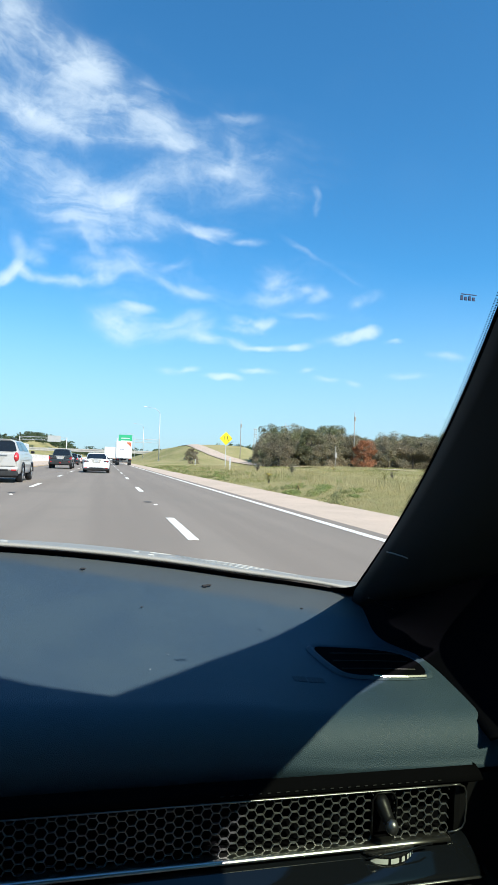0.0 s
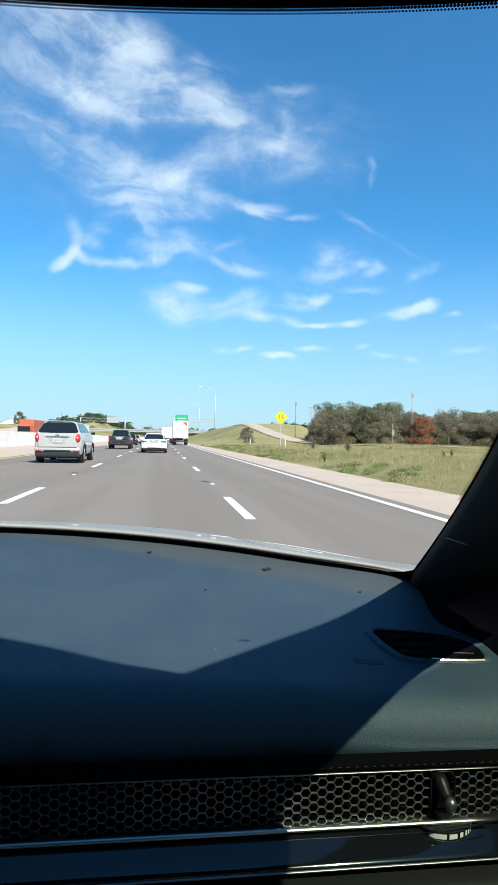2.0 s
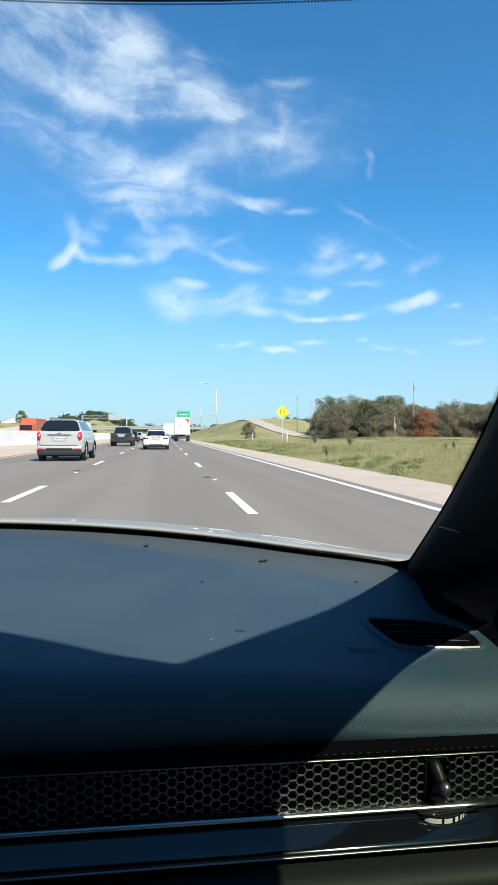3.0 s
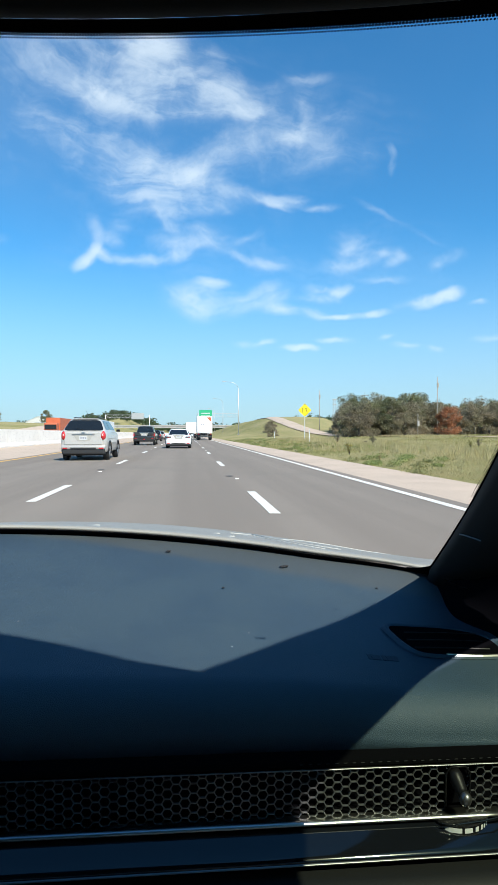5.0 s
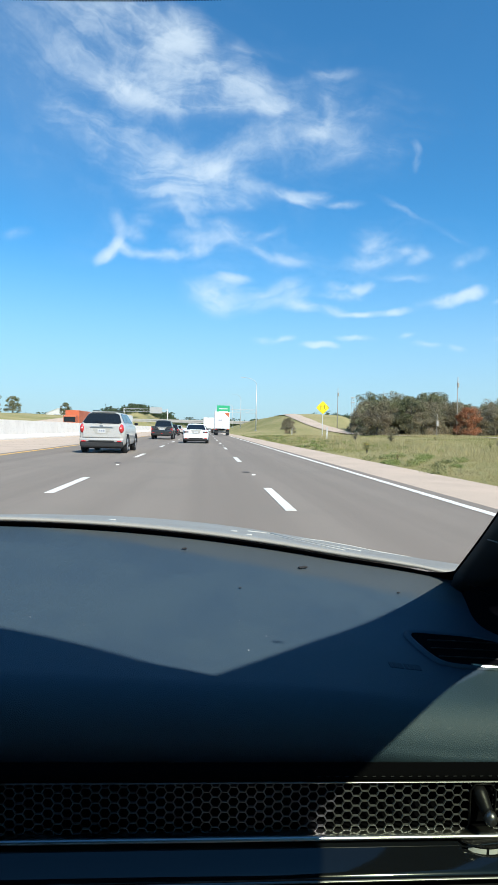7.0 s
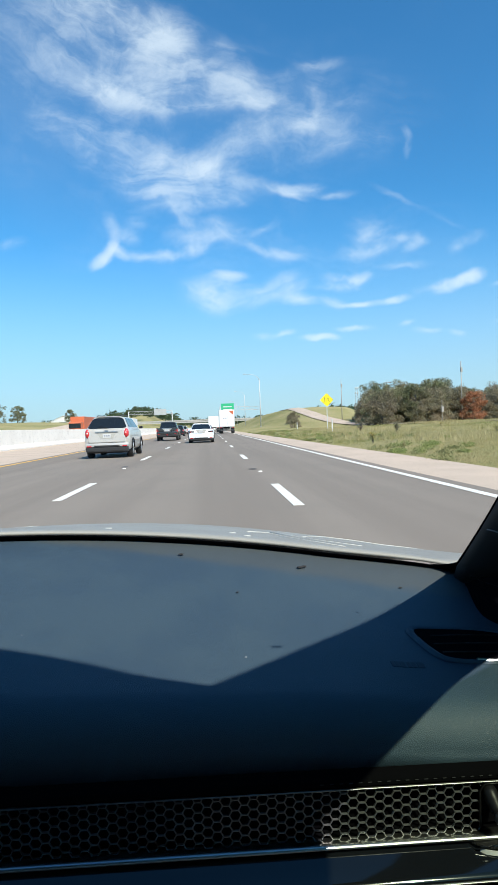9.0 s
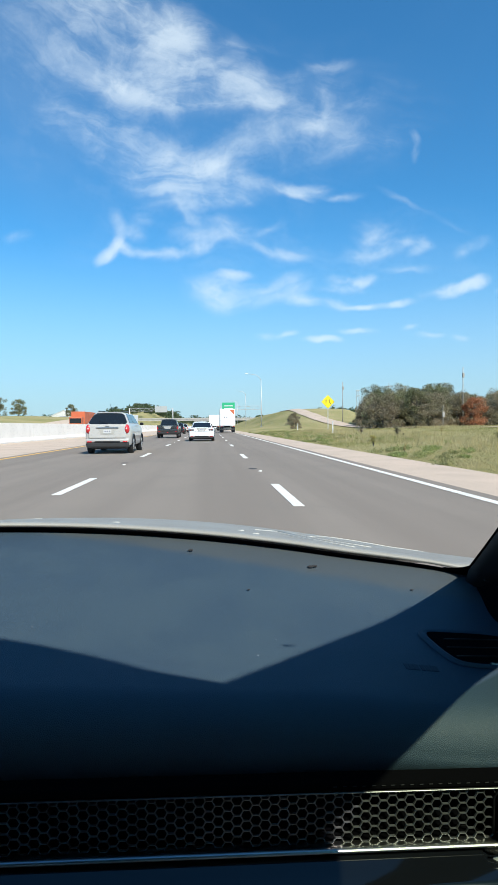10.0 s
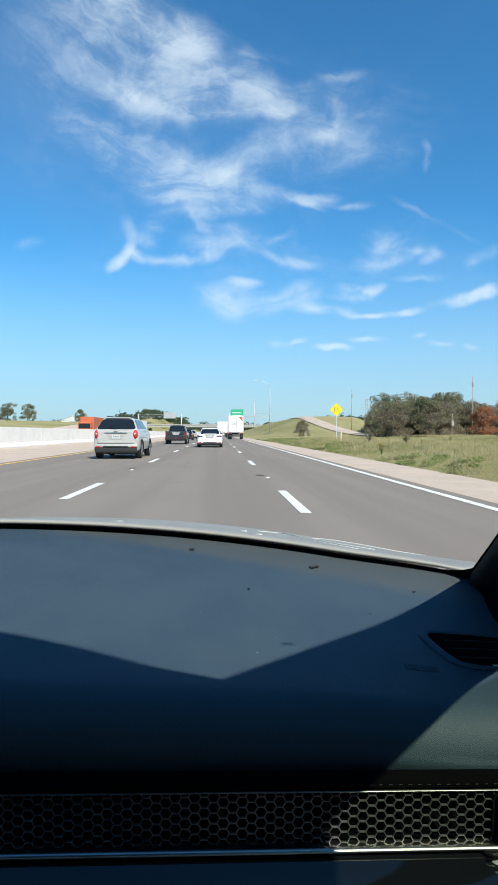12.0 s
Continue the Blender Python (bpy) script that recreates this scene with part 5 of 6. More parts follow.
    box(bm, -W * 0.27, W * 0.27, -0.082, 0.1, sill + low, sill + low + 0.06, 0.015)
    part("bumper_step", bm, DARK_CLAD, bumper)
    for s in (-1, 1):
        bm = B()
        box(bm, s * W * 0.38 - 0.09, s * W * 0.38 + 0.09, -0.083, 0.02, sill + low + 0.005, sill + low + 0.05, 0.012)
        part("reflector", bm, LAMP_RED, bumper)
    bm = B()
    box(bm, -W * 0.40, W * 0.40, 0.30, L - 0.4, sill - 0.12, sill + 0.15)
    part("underbody", bm, RUBBER, root)
    # tail door with plate, trim bar and lamps
    bm = B()
    box(bm, -W * 0.40, W * 0.40, -0.030, 0.05, sill + bt + 0.01, belt + tail - 0.04, 0.03)
    gate = part("tail_door", bm, paint, root)
    pz = sill + bt + 0.01 + (belt + tail - sill - bt - 0.01) * 0.50
    bm = B()
    plate(bm, [(-0.38, pz + 0.12), (-0.24, pz - 0.12), (0.24, pz - 0.12), (0.38, pz + 0.12)], -0.036, 0.0)
    part("plate_recess", bm, RECESS, gate)
    bm = B()
    box(bm, -0.155, 0.155, -0.046, -0.03, pz - 0.085, pz + 0.065, 0.004)
    pl = part("number_plate", bm, PLATE, gate, "white number plate with plain bars")
    for k in range(3):
        bm = B()
        box(bm, -0.11 + 0.085 * k, -0.05 + 0.085 * k, -0.049, -0.045, pz - 0.03, pz + 0.03)
        part("plate_bar", bm, BARS, pl)
    bm = B()
    box(bm, -W * 0.24, W * 0.24, -0.052, -0.02, pz + 0.115, pz + 0.165, 0.012)
    part("trim_bar", bm, CHROME if clad else paint, gate)
    for s in (-1, 1):
        bm = B()
        if lamps == "side":
            bmesh.ops.create_uvsphere(bm, u_segments=20, v_segments=14, radius=1.0, matrix=Matrix.Translation((s * W * 0.412, 0.075, belt - 0.185)) @ Matrix.Diagonal((0.108, 0.150, 0.190, 1)))
        elif lamps == "tall":
            box(bm, s * W * 0.462 - 0.045, s * W * 0.462 + 0.045, -0.04, 0.12, belt - 0.30, belt - 0.02, 0.02)
        else:
            box(bm, s * W * 0.37 - 0.20, s * W * 0.37 + 0.17, -0.04, 0.16, belt + tail - 0.23, belt + tail - 0.11, 0.04)
        lamp = part("tail_lamp", bm, LAMP_RED if lamps != "slim" else DARK_PAINT, root, "red tail lamp" if lamps != "slim" else "dark slim tail lamp", smooth=lamps == "side")
        bm = B()
        if lamps == "side":
            bmesh.ops.create_uvsphere(bm, u_segments=12, v_segments=8, radius=0.034, matrix=Matrix.Translation((s * W * 0.410, -0.066, belt - 0.16)) @ Matrix.Diagonal((1, 0.4, 1, 1)))
            part("lamp_lens", bm, LAMP_CLEAR, lamp)
        else:
            box(bm, s * W * 0.40 - 0.06, s * W * 0.40 + 0.06, -0.046, -0.03, belt + tail - 0.19, belt + tail - 0.15, 0.01)
            part("lamp_lens", bm, LAMP_RED, lamp)
    if rails:
        for s in (-1, 1):
            bm = B()
            x = s * (wr - 0.13)
            tube(bm, [(x, yr0 + 0.10, H - 0.03), (x, yr0 + 0.22, H + 0.020), (x, (yr0 + yr1) / 2, H + 0.035), (x, yr1 - 0.25, H + 0.020), (x, yr1 - 0.1, H - 0.03)], 0.022, 8)
            part("roof_rail", bm, BLACK_TRIM, root, smooth=True)
        bm = B()
        rod(bm, (0.05, yr0 + 0.35, H - 0.02), (0.0, yr0 + 0.20, H + 0.30), 0.010, 0.006, 6)
        part("aerial", bm, BLACK_TRIM, root)
        bm = B()
        box(bm, -wr * 0.84, wr * 0.84, yr0 - 0.07, yr0 + 0.10, H - 0.055, H - 0.02, 0.016)
        part("spoiler", bm, paint, root)
        bm = B()
        rod(bm, (0.0, yb0 + 0.005, belt + 0.05), (-0.34, yb0 + 0.03, belt + 0.13), 0.016, 0.010, 6)
        part("rear_wiper", bm, BLACK_TRIM, root)
        bm = B()
        box(bm, -0.07, 0.07, -0.058, -0.02, pz + 0.19, pz + 0.225, 0.012)
        part("badge", bm, CHROME, gate)
    if bed:
        bm = B()
        y0, y1 = bed
        for s in (-1, 1):
            box(bm, s * W * 0.46 - 0.05, s * W * 0.46 + 0.05, 0.0, y1, belt - 0.1, belt + 0.10, 0.02)
        box(bm, -W * 0.46, W * 0.46, -0.02, 0.05, belt - 0.15, belt + 0.10, 0.02)
        part("load_bed", bm, paint, root)
        bm = B()
        box(bm, -0.06, 0.06, -0.09, -0.02, sill + 0.05, sill + 0.13, 0.01)
        part("tow_hitch", bm, LAMP_RED, bumper)
    return root


def box_truck(name, label, L, W, z0, H, paint, panel=None, group="traffic on the highway"):
    """Delivery truck from behind: cargo box with corner posts, doors, bumper, lamps and cab."""
    root = tagged(new(name), label, "truck", group=group)
    bm = B()
    box(bm, -W / 2, W / 2, 0, L, z0, H, 0.03)
    cargo = part("cargo_box", bm, paint, root)
    for s in (-1, 1):
        bm = B()
        box(bm, s * W / 2 - 0.05, s * W / 2 + 0.05, -0.02, 0.08, z0 - 0.02, H + 0.01, 0.01)
        part("corner_post", bm, GALV, cargo)
        bm = B()
        box(bm, s * W * 0.25 - W * 0.22, s * W * 0.25 + W * 0.22, -0.03, 0.0, z0 + 0.1, H - 0.14, 0.01)
        door = part("rear_door", bm, paint, cargo)
        bm = B()
        rod(bm, (s * 0.12, -0.045, z0 + 0.15), (s * 0.12, -0.045, H - 0.2), 0.018, 0.018, 6)
        part("lock_rod", bm, GALV, door)
        bm = B()
        box(bm, s * W * 0.40 - 0.12, s * W * 0.40 + 0.12, -0.05, 0.0, z0 - 0.22, z0 - 0.10, 0.02)
        part("tail_lamp", bm, LAMP_RED, root)
        bm = B()
        box(bm, s * W * 0.38 - 0.28, s * W * 0.38 + 0.28, 0.35, 0.37, 0.12, z0 - 0.2)
        part("mud_flap", bm, RUBBER, root)
        for y, wd in ((1.4, 0.55), (L + 1.2, 0.3)):
            wheel(root, s * (W / 2 - wd / 2 - 0.02), y, 0.5, wd, s)
    if panel:
        bm = B()
        vs = [(W * 0.12, H - 0.15), (W * 0.44, H - 0.15), (W * 0.44, H - 0.95)]
        plate(bm, vs, -0.045, -0.032)
        part("corner_panel", bm, panel, cargo, "orange corner panel")
        bm = B()
        box(bm, -W * 0.26, -W * 0.16, -0.040, -0.031, (z0 + H) / 2 - 0.1, (z0 + H) / 2 + 0.1)
        box(bm, -W * 0.12, -W * 0.02, -0.040, -0.031, (z0 + H) / 2 - 0.1, (z0 + H) / 2 + 0.1)
        part("door_mark", bm, BARS, cargo)
    bm = B()
    box(bm, -W * 0.46, W * 0.46, 0.05, 0.25, 0.45, 0.62, 0.02)
    part("rear_bumper", bm, PLASTIC_GREY, root)
    bm = B()
    box(bm, -0.45, 0.45, 0.3, L + 1.0, z0 - 0.30, z0 - 0.02)
    part("chassis", bm, RUBBER, root)
    bm = B()
    box(bm, -W * 0.46, W * 0.46, L + 0.3, L + 2.2, 0.55, H * 0.75, 0.15)
    cab = part("cab", bm, paint, root)
    bm = B()
    box(bm, -W * 0.42, W * 0.42, L + 2.12, L + 2.22, H * 0.45, H * 0.68, 0.03)
    part("cab_window", bm, CAR_GLASS, cab)
    return root


suv = vehicle("suv", "champagne silver sport utility car with dark rear window", 4.77, 1.84, 1.70, 1.17, 0.31, (0.07, 0.62, 3.05, 3.80), 1.20, SILVER, r=0.36, clad=PLASTIC_GREY, rails=True)
suv.matrix_basis = pose(-4.1, 24.8, 0)
sedan = vehicle("sedan", "white sedan with a dark sloping rear window", 4.70, 1.85, 1.44, 0.92, 0.26, (0.45, 1.55, 2.75, 3.70), 1.22, WHITE_PAINT, r=0.34, nose=-0.16, tail=0.06, lamps="slim")
sedan.matrix_basis = pose(-0.65, 44.5, 0)
pickup = vehicle("pickup_truck", "dark charcoal pickup truck with an open load bed", 5.6, 2.0, 1.80, 1.10, 0.45, (1.85, 2.12, 3.40, 4.05), 1.32, DARK_PAINT, r=0.40, nose=-0.02, lamps="tall", clad=DARK_PAINT, bed=(0, 1.85))
pickup.matrix_basis = pose(-3.95, 57.0, 0)
for x, y, paint, lab, kind in ((-4.6, 88.0, BLACK_PAINT, "black hatchback with dark glass", "side"), (-4.9, 112.0, SILVER, "silver estate car far ahead", "side"), (-0.4, 120.0, DARK_PAINT, "dark estate car far ahead in the middle lane", "side")):
    c = vehicle("hatchback", lab, 4.4, 1.82, 1.58, 0.98, 0.3, (0.10, 0.45, 2.6, 3.3), 1.25, paint, r=0.34, lamps=kind)
    c.matrix_basis = pose(x, y, 0)
truck = box_truck("box_truck", "white box truck with an orange corner panel", 7.5, 2.5, 1.15, 3.95, BOX_WHITE, BOX_ORANGE)
truck.matrix_basis = pose(2.85, 103.0, 0)
truck2 = box_truck("box_truck", "white box truck farther along the highway", 7.5, 2.5, 1.15, 3.8, BOX_WHITE)
truck2.matrix_basis = pose(0.9, 150.0, 0)
oncoming = "oncoming traffic"
trailer = box_truck("container_truck", "white truck with an orange container beyond the barrier", 12.0, 2.5, 1.2, 4.0, BOX_ORANGE, group=oncoming)
trailer.matrix_basis = pose(-24.5, 128.0, 0, 0, 0, 180)
semi = box_truck("box_truck", "white semi truck on the oncoming carriageway", 13.0, 2.6, 1.2, 4.1, BOX_WHITE, group=oncoming)
semi.matrix_basis = pose(-20.5, 165.0, 0, 0, 0, 180)
for x, y, paint, lab in ((-19.0, 110, WHITE_PAINT, "white oncoming car beyond the barrier"), (-23.0, 128, SILVER, "silver oncoming car beyond the barrier"), (-19.5, 215, WHITE_PAINT, "white oncoming car far off"), (-23.5, 240, RED_PAINT, "red oncoming car far off")):
    c = vehicle("hatchback", lab, 4.5, 1.82, 1.55, 0.98, 0.3, (0.10, 0.45, 2.6, 3.3), 1.25, paint, r=0.34, group=oncoming)
    c.matrix_basis = pose(x, y, 0, 0, 0, 180)


# ---- signs, posts and structures ----
def merge_sign(x, y):
    root = tagged(new("road_sign"), "yellow diamond merge sign with two black arrows", "road sign")
    z0 = lie(x, y)
    root.location = (x, y, z0)
    bm = B()
    box(bm, -0.04, 0.04, -0.02, 0.04, -0.3, 4.4, 0.008)
    part("post", bm, GALV, root)
    r = 0.84
    bm = B()
    pts = []
    for k in range(4):
        a = math.pi / 2 * k
        for d in (-0.055, 0.055):
            pts.append((math.cos(a) * (r - 0.05) - math.sin(a) * d, 3.7 + math.sin(a) * (r - 0.05) + math.cos(a) * d))
    plate(bm, pts, -0.035, -0.024)
    board = part("board", bm, SIGN_YELLOW, root, "yellow diamond board")
    bm = B()
    tube(bm, [(math.cos(math.pi / 2 * k) * (r - 0.09), -0.038, 3.7 + math.sin(math.pi / 2 * k) * (r - 0.09)) for k in range(5)], 0.012, 4)
    part("border", bm, SIGN_BLACK, board)
    for pts in ([(-0.29, 3.38), (-0.21, 3.38), (-0.21, 3.84), (-0.14, 3.84), (-0.25, 4.05), (-0.36, 3.84), (-0.29, 3.84)],
                [(0.30, 3.42), (0.38, 3.46), (0.20, 3.74), (0.20, 3.86), (0.27, 3.86), (0.16, 4.05), (0.05, 3.86), (0.12, 3.86), (0.12, 3.70)]):
        bm = B()
        plate(bm, pts, -0.044, -0.036)
        part("arrow", bm, SIGN_BLACK, board)
    for k in range(3):
        bm = B()
        box(bm, -0.02 - 0.01 * k, 0.01 - 0.01 * k, -0.044, -0.036, 3.35 + 0.2 * k, 3.47 + 0.2 * k)
        part("lane_mark", bm, SIGN_BLACK, board)


merge_sign(14.6, 76.0)


def street_lamp(x, y, h=11.5, arm=3.2):
    root = tagged(new("street_lamp"), "tall galvanised street lamp with a curved arm", "street lamp", group="lamps along the ramp")
    root.location = (x, y, lie(x, y))
    bm = B()
    rod(bm, (0, 0, -0.3), (0, 0, h), 0.13, 0.075, 12)
    part("pole", bm, GALV, root, smooth=True)
    bm = B()
    box(bm, -0.25, 0.25, -0.25, 0.25, -0.1, 0.18, 0.03)
    part("base", bm, CONCRETE_GREY, root)
    bm = B()
    tube(bm, [(0, 0, h - 0.05), (-0.35, 0, h + 0.55), (-1.2, 0, h + 1.2), (-arm, 0, h + 1.5)], [0.07, 0.06, 0.05, 0.045], 8)
    part("arm", bm, GALV, root, smooth=True)
    bm = B()
    box(bm, -arm - 0.75, -arm, -0.14, 0.14, h + 1.42, h + 1.58, 0.05)
    part("lamp_head", bm, GALV, root)


street_lamp(12.4, 150.0)
street_lamp(13.5, 235.0)
street_lamp(15.0, 340.0)


def gantry(x0, x1, y, h, boards, name="sign_gantry", label="galvanised truss gantry over the highway"):
    root = tagged(new(name), label, "gantry")
    root.location = ((x0 + x1) / 2, y, 0)
    c = (x0 + x1) / 2
    for x in (x0, x1):
        bm = B()
        rod(bm, (x - c, 0, -0.3), (x - c, 0, h + 1.2), 0.20, 0.17, 10)
        part("post", bm, GALV, root, smooth=True)
    n = max(4, int((x1 - x0) / 1.5))
    for dz in (0.0, 1.1):
        bm = B()
        rod(bm, (x0 - c, 0, h + dz), (x1 - c, 0, h + dz), 0.07, 0.07, 6)
        part("chord", bm, GALV, root)
    for k in range(n):
        a = x0 - c + (x1 - x0) * k / n
        b = x0 - c + (x1 - x0) * (k + 1) / n
        bm = B()
        rod(bm, (a, 0, h if k % 2 else h + 1.1), (b, 0, h + 1.1 if k % 2 else h), 0.045, 0.045, 5)
        part("brace", bm, GALV, root)
    for bx, w, hh, mat, lab in boards:
        bm = B()
        box(bm, bx - c - w / 2, bx - c + w / 2, -0.30, -0.20, h - 0.5, h - 0.5 + hh, 0.02)
        board = part("board", bm, mat, root, lab)
        if mat is SIGN_GREEN:
            for k in range(2):
                bm = B()
                box(bm, bx - c - w * 0.35, bx - c + w * 0.35, -0.315, -0.295, h + 0.15 + 0.9 * k, h + 0.45 + 0.9 * k)
                part("sign_bar", bm, MARK_WHITE, board)
            bm = B()
            box(bm, bx - c - w / 2, bx - c + w / 2, -0.32, -0.30, h - 0.5, h + 0.05)
            part("exit_strip", bm, SIGN_YELLOW, board)


gantry(3.5, 17.0, 205.0, 6.6, [(6.0, 4.2, 2.8, SIGN_GREEN, "green direction board with plain bars")])
gantry(-30.5, -14.2, 235.0, 7.0, [(-18.6, 4.6, 2.3, SIGN_BACK, "bare metal back of a direction board")])


def overpass():
    root = tagged(new("overpass"), "pale concrete road bridge across the highway", "bridge")
    root.location = (0, 490, 0)
    bm = B()
    box(bm, -150, 62, 0, 12, 5.6, 7.0)
    part("deck", bm, CONCRETE_GREY, root)
    bm = B()
    box(bm, -150, 62, -0.3, 0.1, 6.9, 7.8)
    part("parapet", bm, CONCRETE_GREY, root)
    for x in (-62, -34, -12, 9, 38):
        for dy in (1.5, 6.0, 10.5):
            bm = B()
            rod(bm, (x, dy, -1), (x, dy, 5.7), 0.55, 0.55, 10)
            part("pier", bm, CONCRETE_GREY, root)
        bm = B()
        box(bm, x - 1, x + 1, 0.5, 11.5, 4.8, 5.6)
        part("pier_cap", bm, CONCRETE_GREY, root)


overpass()


def pole(x, y, h, r=0.085, label="weathered wooden utility pole", cross=False):
    root = tagged(new("utility_pole"), label, "pole", group="poles in the field")
    root.location = (x, y, lie(x, y))
    bm = B()
    rod(bm, (0, 0, -0.3), (0, 0, h), r, r * 0.7, 8)
    part("shaft", bm, WOOD_POLE, root, smooth=True)
    bm = B()
    if cross:
        box(bm, -0.9, 0.9, -0.06, 0.06, h - 0.9, h - 0.75)
    else:
        box(bm, -0.08, 0.2, -0.12, 0.12, h - 1.6, h - 0.9, 0.03)
    part("fitting", bm, WOOD_POLE, root)


pole(38.5, 92.0, 9.0)
pole(26.0, 120.0, 8.0)
pole(44.0, 150.0, 10.0, cross=True)
pole(30.0, 78.0, 3.0, 0.05)


def lattice_tower(x, y, h):
    root = tagged(new("lattice_tower"), "thin steel lattice tower on the skyline", "tower")
    root.location = (x, y, lie(x, y) - 0.4)
    def at(k, z):
        s = 1.2 - 0.5 * z / h
        return (s * (1 if k in (1, 2) else -1), s * (1 if k > 1 else -1), z)
    for k in range(4):
        bm = B()
        rod(bm, at(k, 0), at(k, h), 0.10, 0.08, 5)
        part("leg", bm, GALV, root)
    for j in range(8):
        za, zb = h * j / 8, h * (j + 1) / 8
        bm = B()
        for k in range(4):
            rod(bm, at(k, za), at((k + 1) % 4, zb), 0.05, 0.05, 4)
        part("lattice", bm, GALV, root)
    for z in (h * 0.82, h):
        bm = B()
        box(bm, -1.3, 1.3, -1.3, 1.3, z - 0.5, z, 0.05)
        part("platform", bm, GALV, root)


lattice_tower(104.0, 430.0, 20.0)


def water_tower(x, y):
    root = tagged(new("water_tower"), "white water tower far behind the trees", "water tower")
    root.location = (x, y, lie(x, y) - 0.5)
    bm = B()
    rod(bm, (0, 0, 0), (0, 0, 30), 1.6, 1.2, 12)
    part("stem", bm, WALL_PALE, root, smooth=True)
    bm = B()
    bmesh.ops.create_uvsphere(bm, u_segments=20, v_segments=12, radius=6.5, matrix=Matrix.Translation((0, 0, 33)) @ Matrix.Diagonal((1, 1, 0.75, 1)))
    part("tank", bm, WALL_PALE, root, smooth=True)


water_tower(232.0, 1600.0)


def billboard(x, y):
    root = tagged(new("billboard"), "blue and white billboard on posts", "billboard")
    root.location = (x, y, lie(x, y))
    for s in (-1, 1):
        bm = B()
        box(bm, s * 1.2 - 0.1, s * 1.2 + 0.1, -0.1, 0.1, -0.4, 2.6)
        part("post", bm, GALV, root)
    bm = B()
    box(bm, -1.7, 1.7, -0.2, -0.1, 1.4, 4.6, 0.03)
    face = part("panel", bm, SIGN_BLUE, root)
    bm = B()
    box(bm, -1.6, 1.6, -0.22, -0.2, 1.5, 2.3)
    part("pale_band", bm, WALL_PALE, face)
    bm = B()
    box(bm, -1.2, 0.9, -0.225, -0.205, 3.2, 3.6)
    part("bar", bm, MARK_WHITE, face)


billboard(56.0, 118.0)


def barn(x, y, w, d, h, wall, roof_mat, label):
    root = tagged(new("farm_building"), label, "building", group="farm buildings")
    root.location = (x, y, lie(x, y) - 0.3)
    bm = B()
    box(bm, -w / 2, w / 2, 0, d, -0.5, h)
    walls = part("wall", bm, wall, root)
    bm = B()
    prof = [(-w / 2 - 0.3, h - 0.1), (0, h + w * 0.22), (w / 2 + 0.3, h - 0.1), (w / 2 + 0.3, h - 0.3), (0, h + w * 0.22 - 0.2), (-w / 2 - 0.3, h - 0.3)]
    plate(bm, prof, -0.4, d + 0.4)
    part("roof", bm, roof_mat, root)
    bm = B()
    plate(bm, [(-w / 2, h - 0.1), (w / 2, h - 0.1), (0, h + w * 0.22 - 0.2)], 0.0, d)
    part("gable", bm, wall, root)
    bm = B()
    box(bm, -w * 0.16, w * 0.16, -0.06, 0.02, 0.0, h * 0.8)
    part("door", bm, ROOF_METAL, walls)


barn(72.0, 140.0, 8, 12, 3.0, WALL_PALE, WALL_PALE, "low pale shed with a white roof")
barn(88.0, 150.0, 7, 10, 3.4, WALL_PALE, ROOF_METAL, "grey barn with a dark metal roof")
barn(98.0, 152.0, 7, 10, 3.4, WALL_PALE, ROOF_METAL, "grey barn beside another barn")
barn(80.0, 165.0, 9, 10, 3.0, WALL_RUST, WALL_RUST, "rust red shed among trees")
barn(-98.0, 420.0, 16, 20, 4.0, WALL_PALE, WALL_PALE, "long pale roadside building beyond the median")
barn(-150.0, 400.0, 14, 20, 3.6, WALL_RUST, WALL_PALE, "red and pale building beyond the median")


# side road that climbs the bank
def side_road():
    pts = [(33, 63), (28.5, 80), (25.5, 100), (24, 125), (23.8, 155), (25, 190), (27, 230)]
    bm = B()
    rows = []
    for i in range(len(pts) - 1):
        for k in range(10):
            f = k / 10
            a, b = Vector(pts[i]), Vector(pts[i + 1])
            p = a.lerp(b, f)
            d = (b - a).normalized()
            s = Vector((d.y, -d.x)) * 1.6
            rows.append([(q.x, q.y, lie(q.x, q.y) + 0.12) for q in (p - s, p - s * 0.6, p - s * 0.2, p + s * 0.2, p + s * 0.6, p + s)])
    sheet(bm, rows)
    for f in bm.faces:
        if f.normal.z < 0:
            f.normal_flip()
    tagged(part("road", bm, CONCRETE), "pale concrete side road climbing the grassy bank", "road", kind="structure")


side_road()


def far_ramp():
    """Second ramp, on the bank beyond the oncoming carriageway."""
    bm = B()
    rows = []
    for k in range(31):
        y = 92 + 118 * k / 30
        x = -37.5 - 5.0 * (k / 30) ** 1.4
        rows.append([(x + d, y, lie(x + d, y) + 0.12) for d in (-1.7, -0.8, 0.0, 0.8, 1.7)])
    sheet(bm, rows)
    for f in bm.faces:
        if f.normal.z < 0:
            f.normal_flip()
    tagged(part("road", bm, CONCRETE), "pale concrete ramp on the bank beyond the oncoming lanes", "road", kind="structure")


far_ramp()


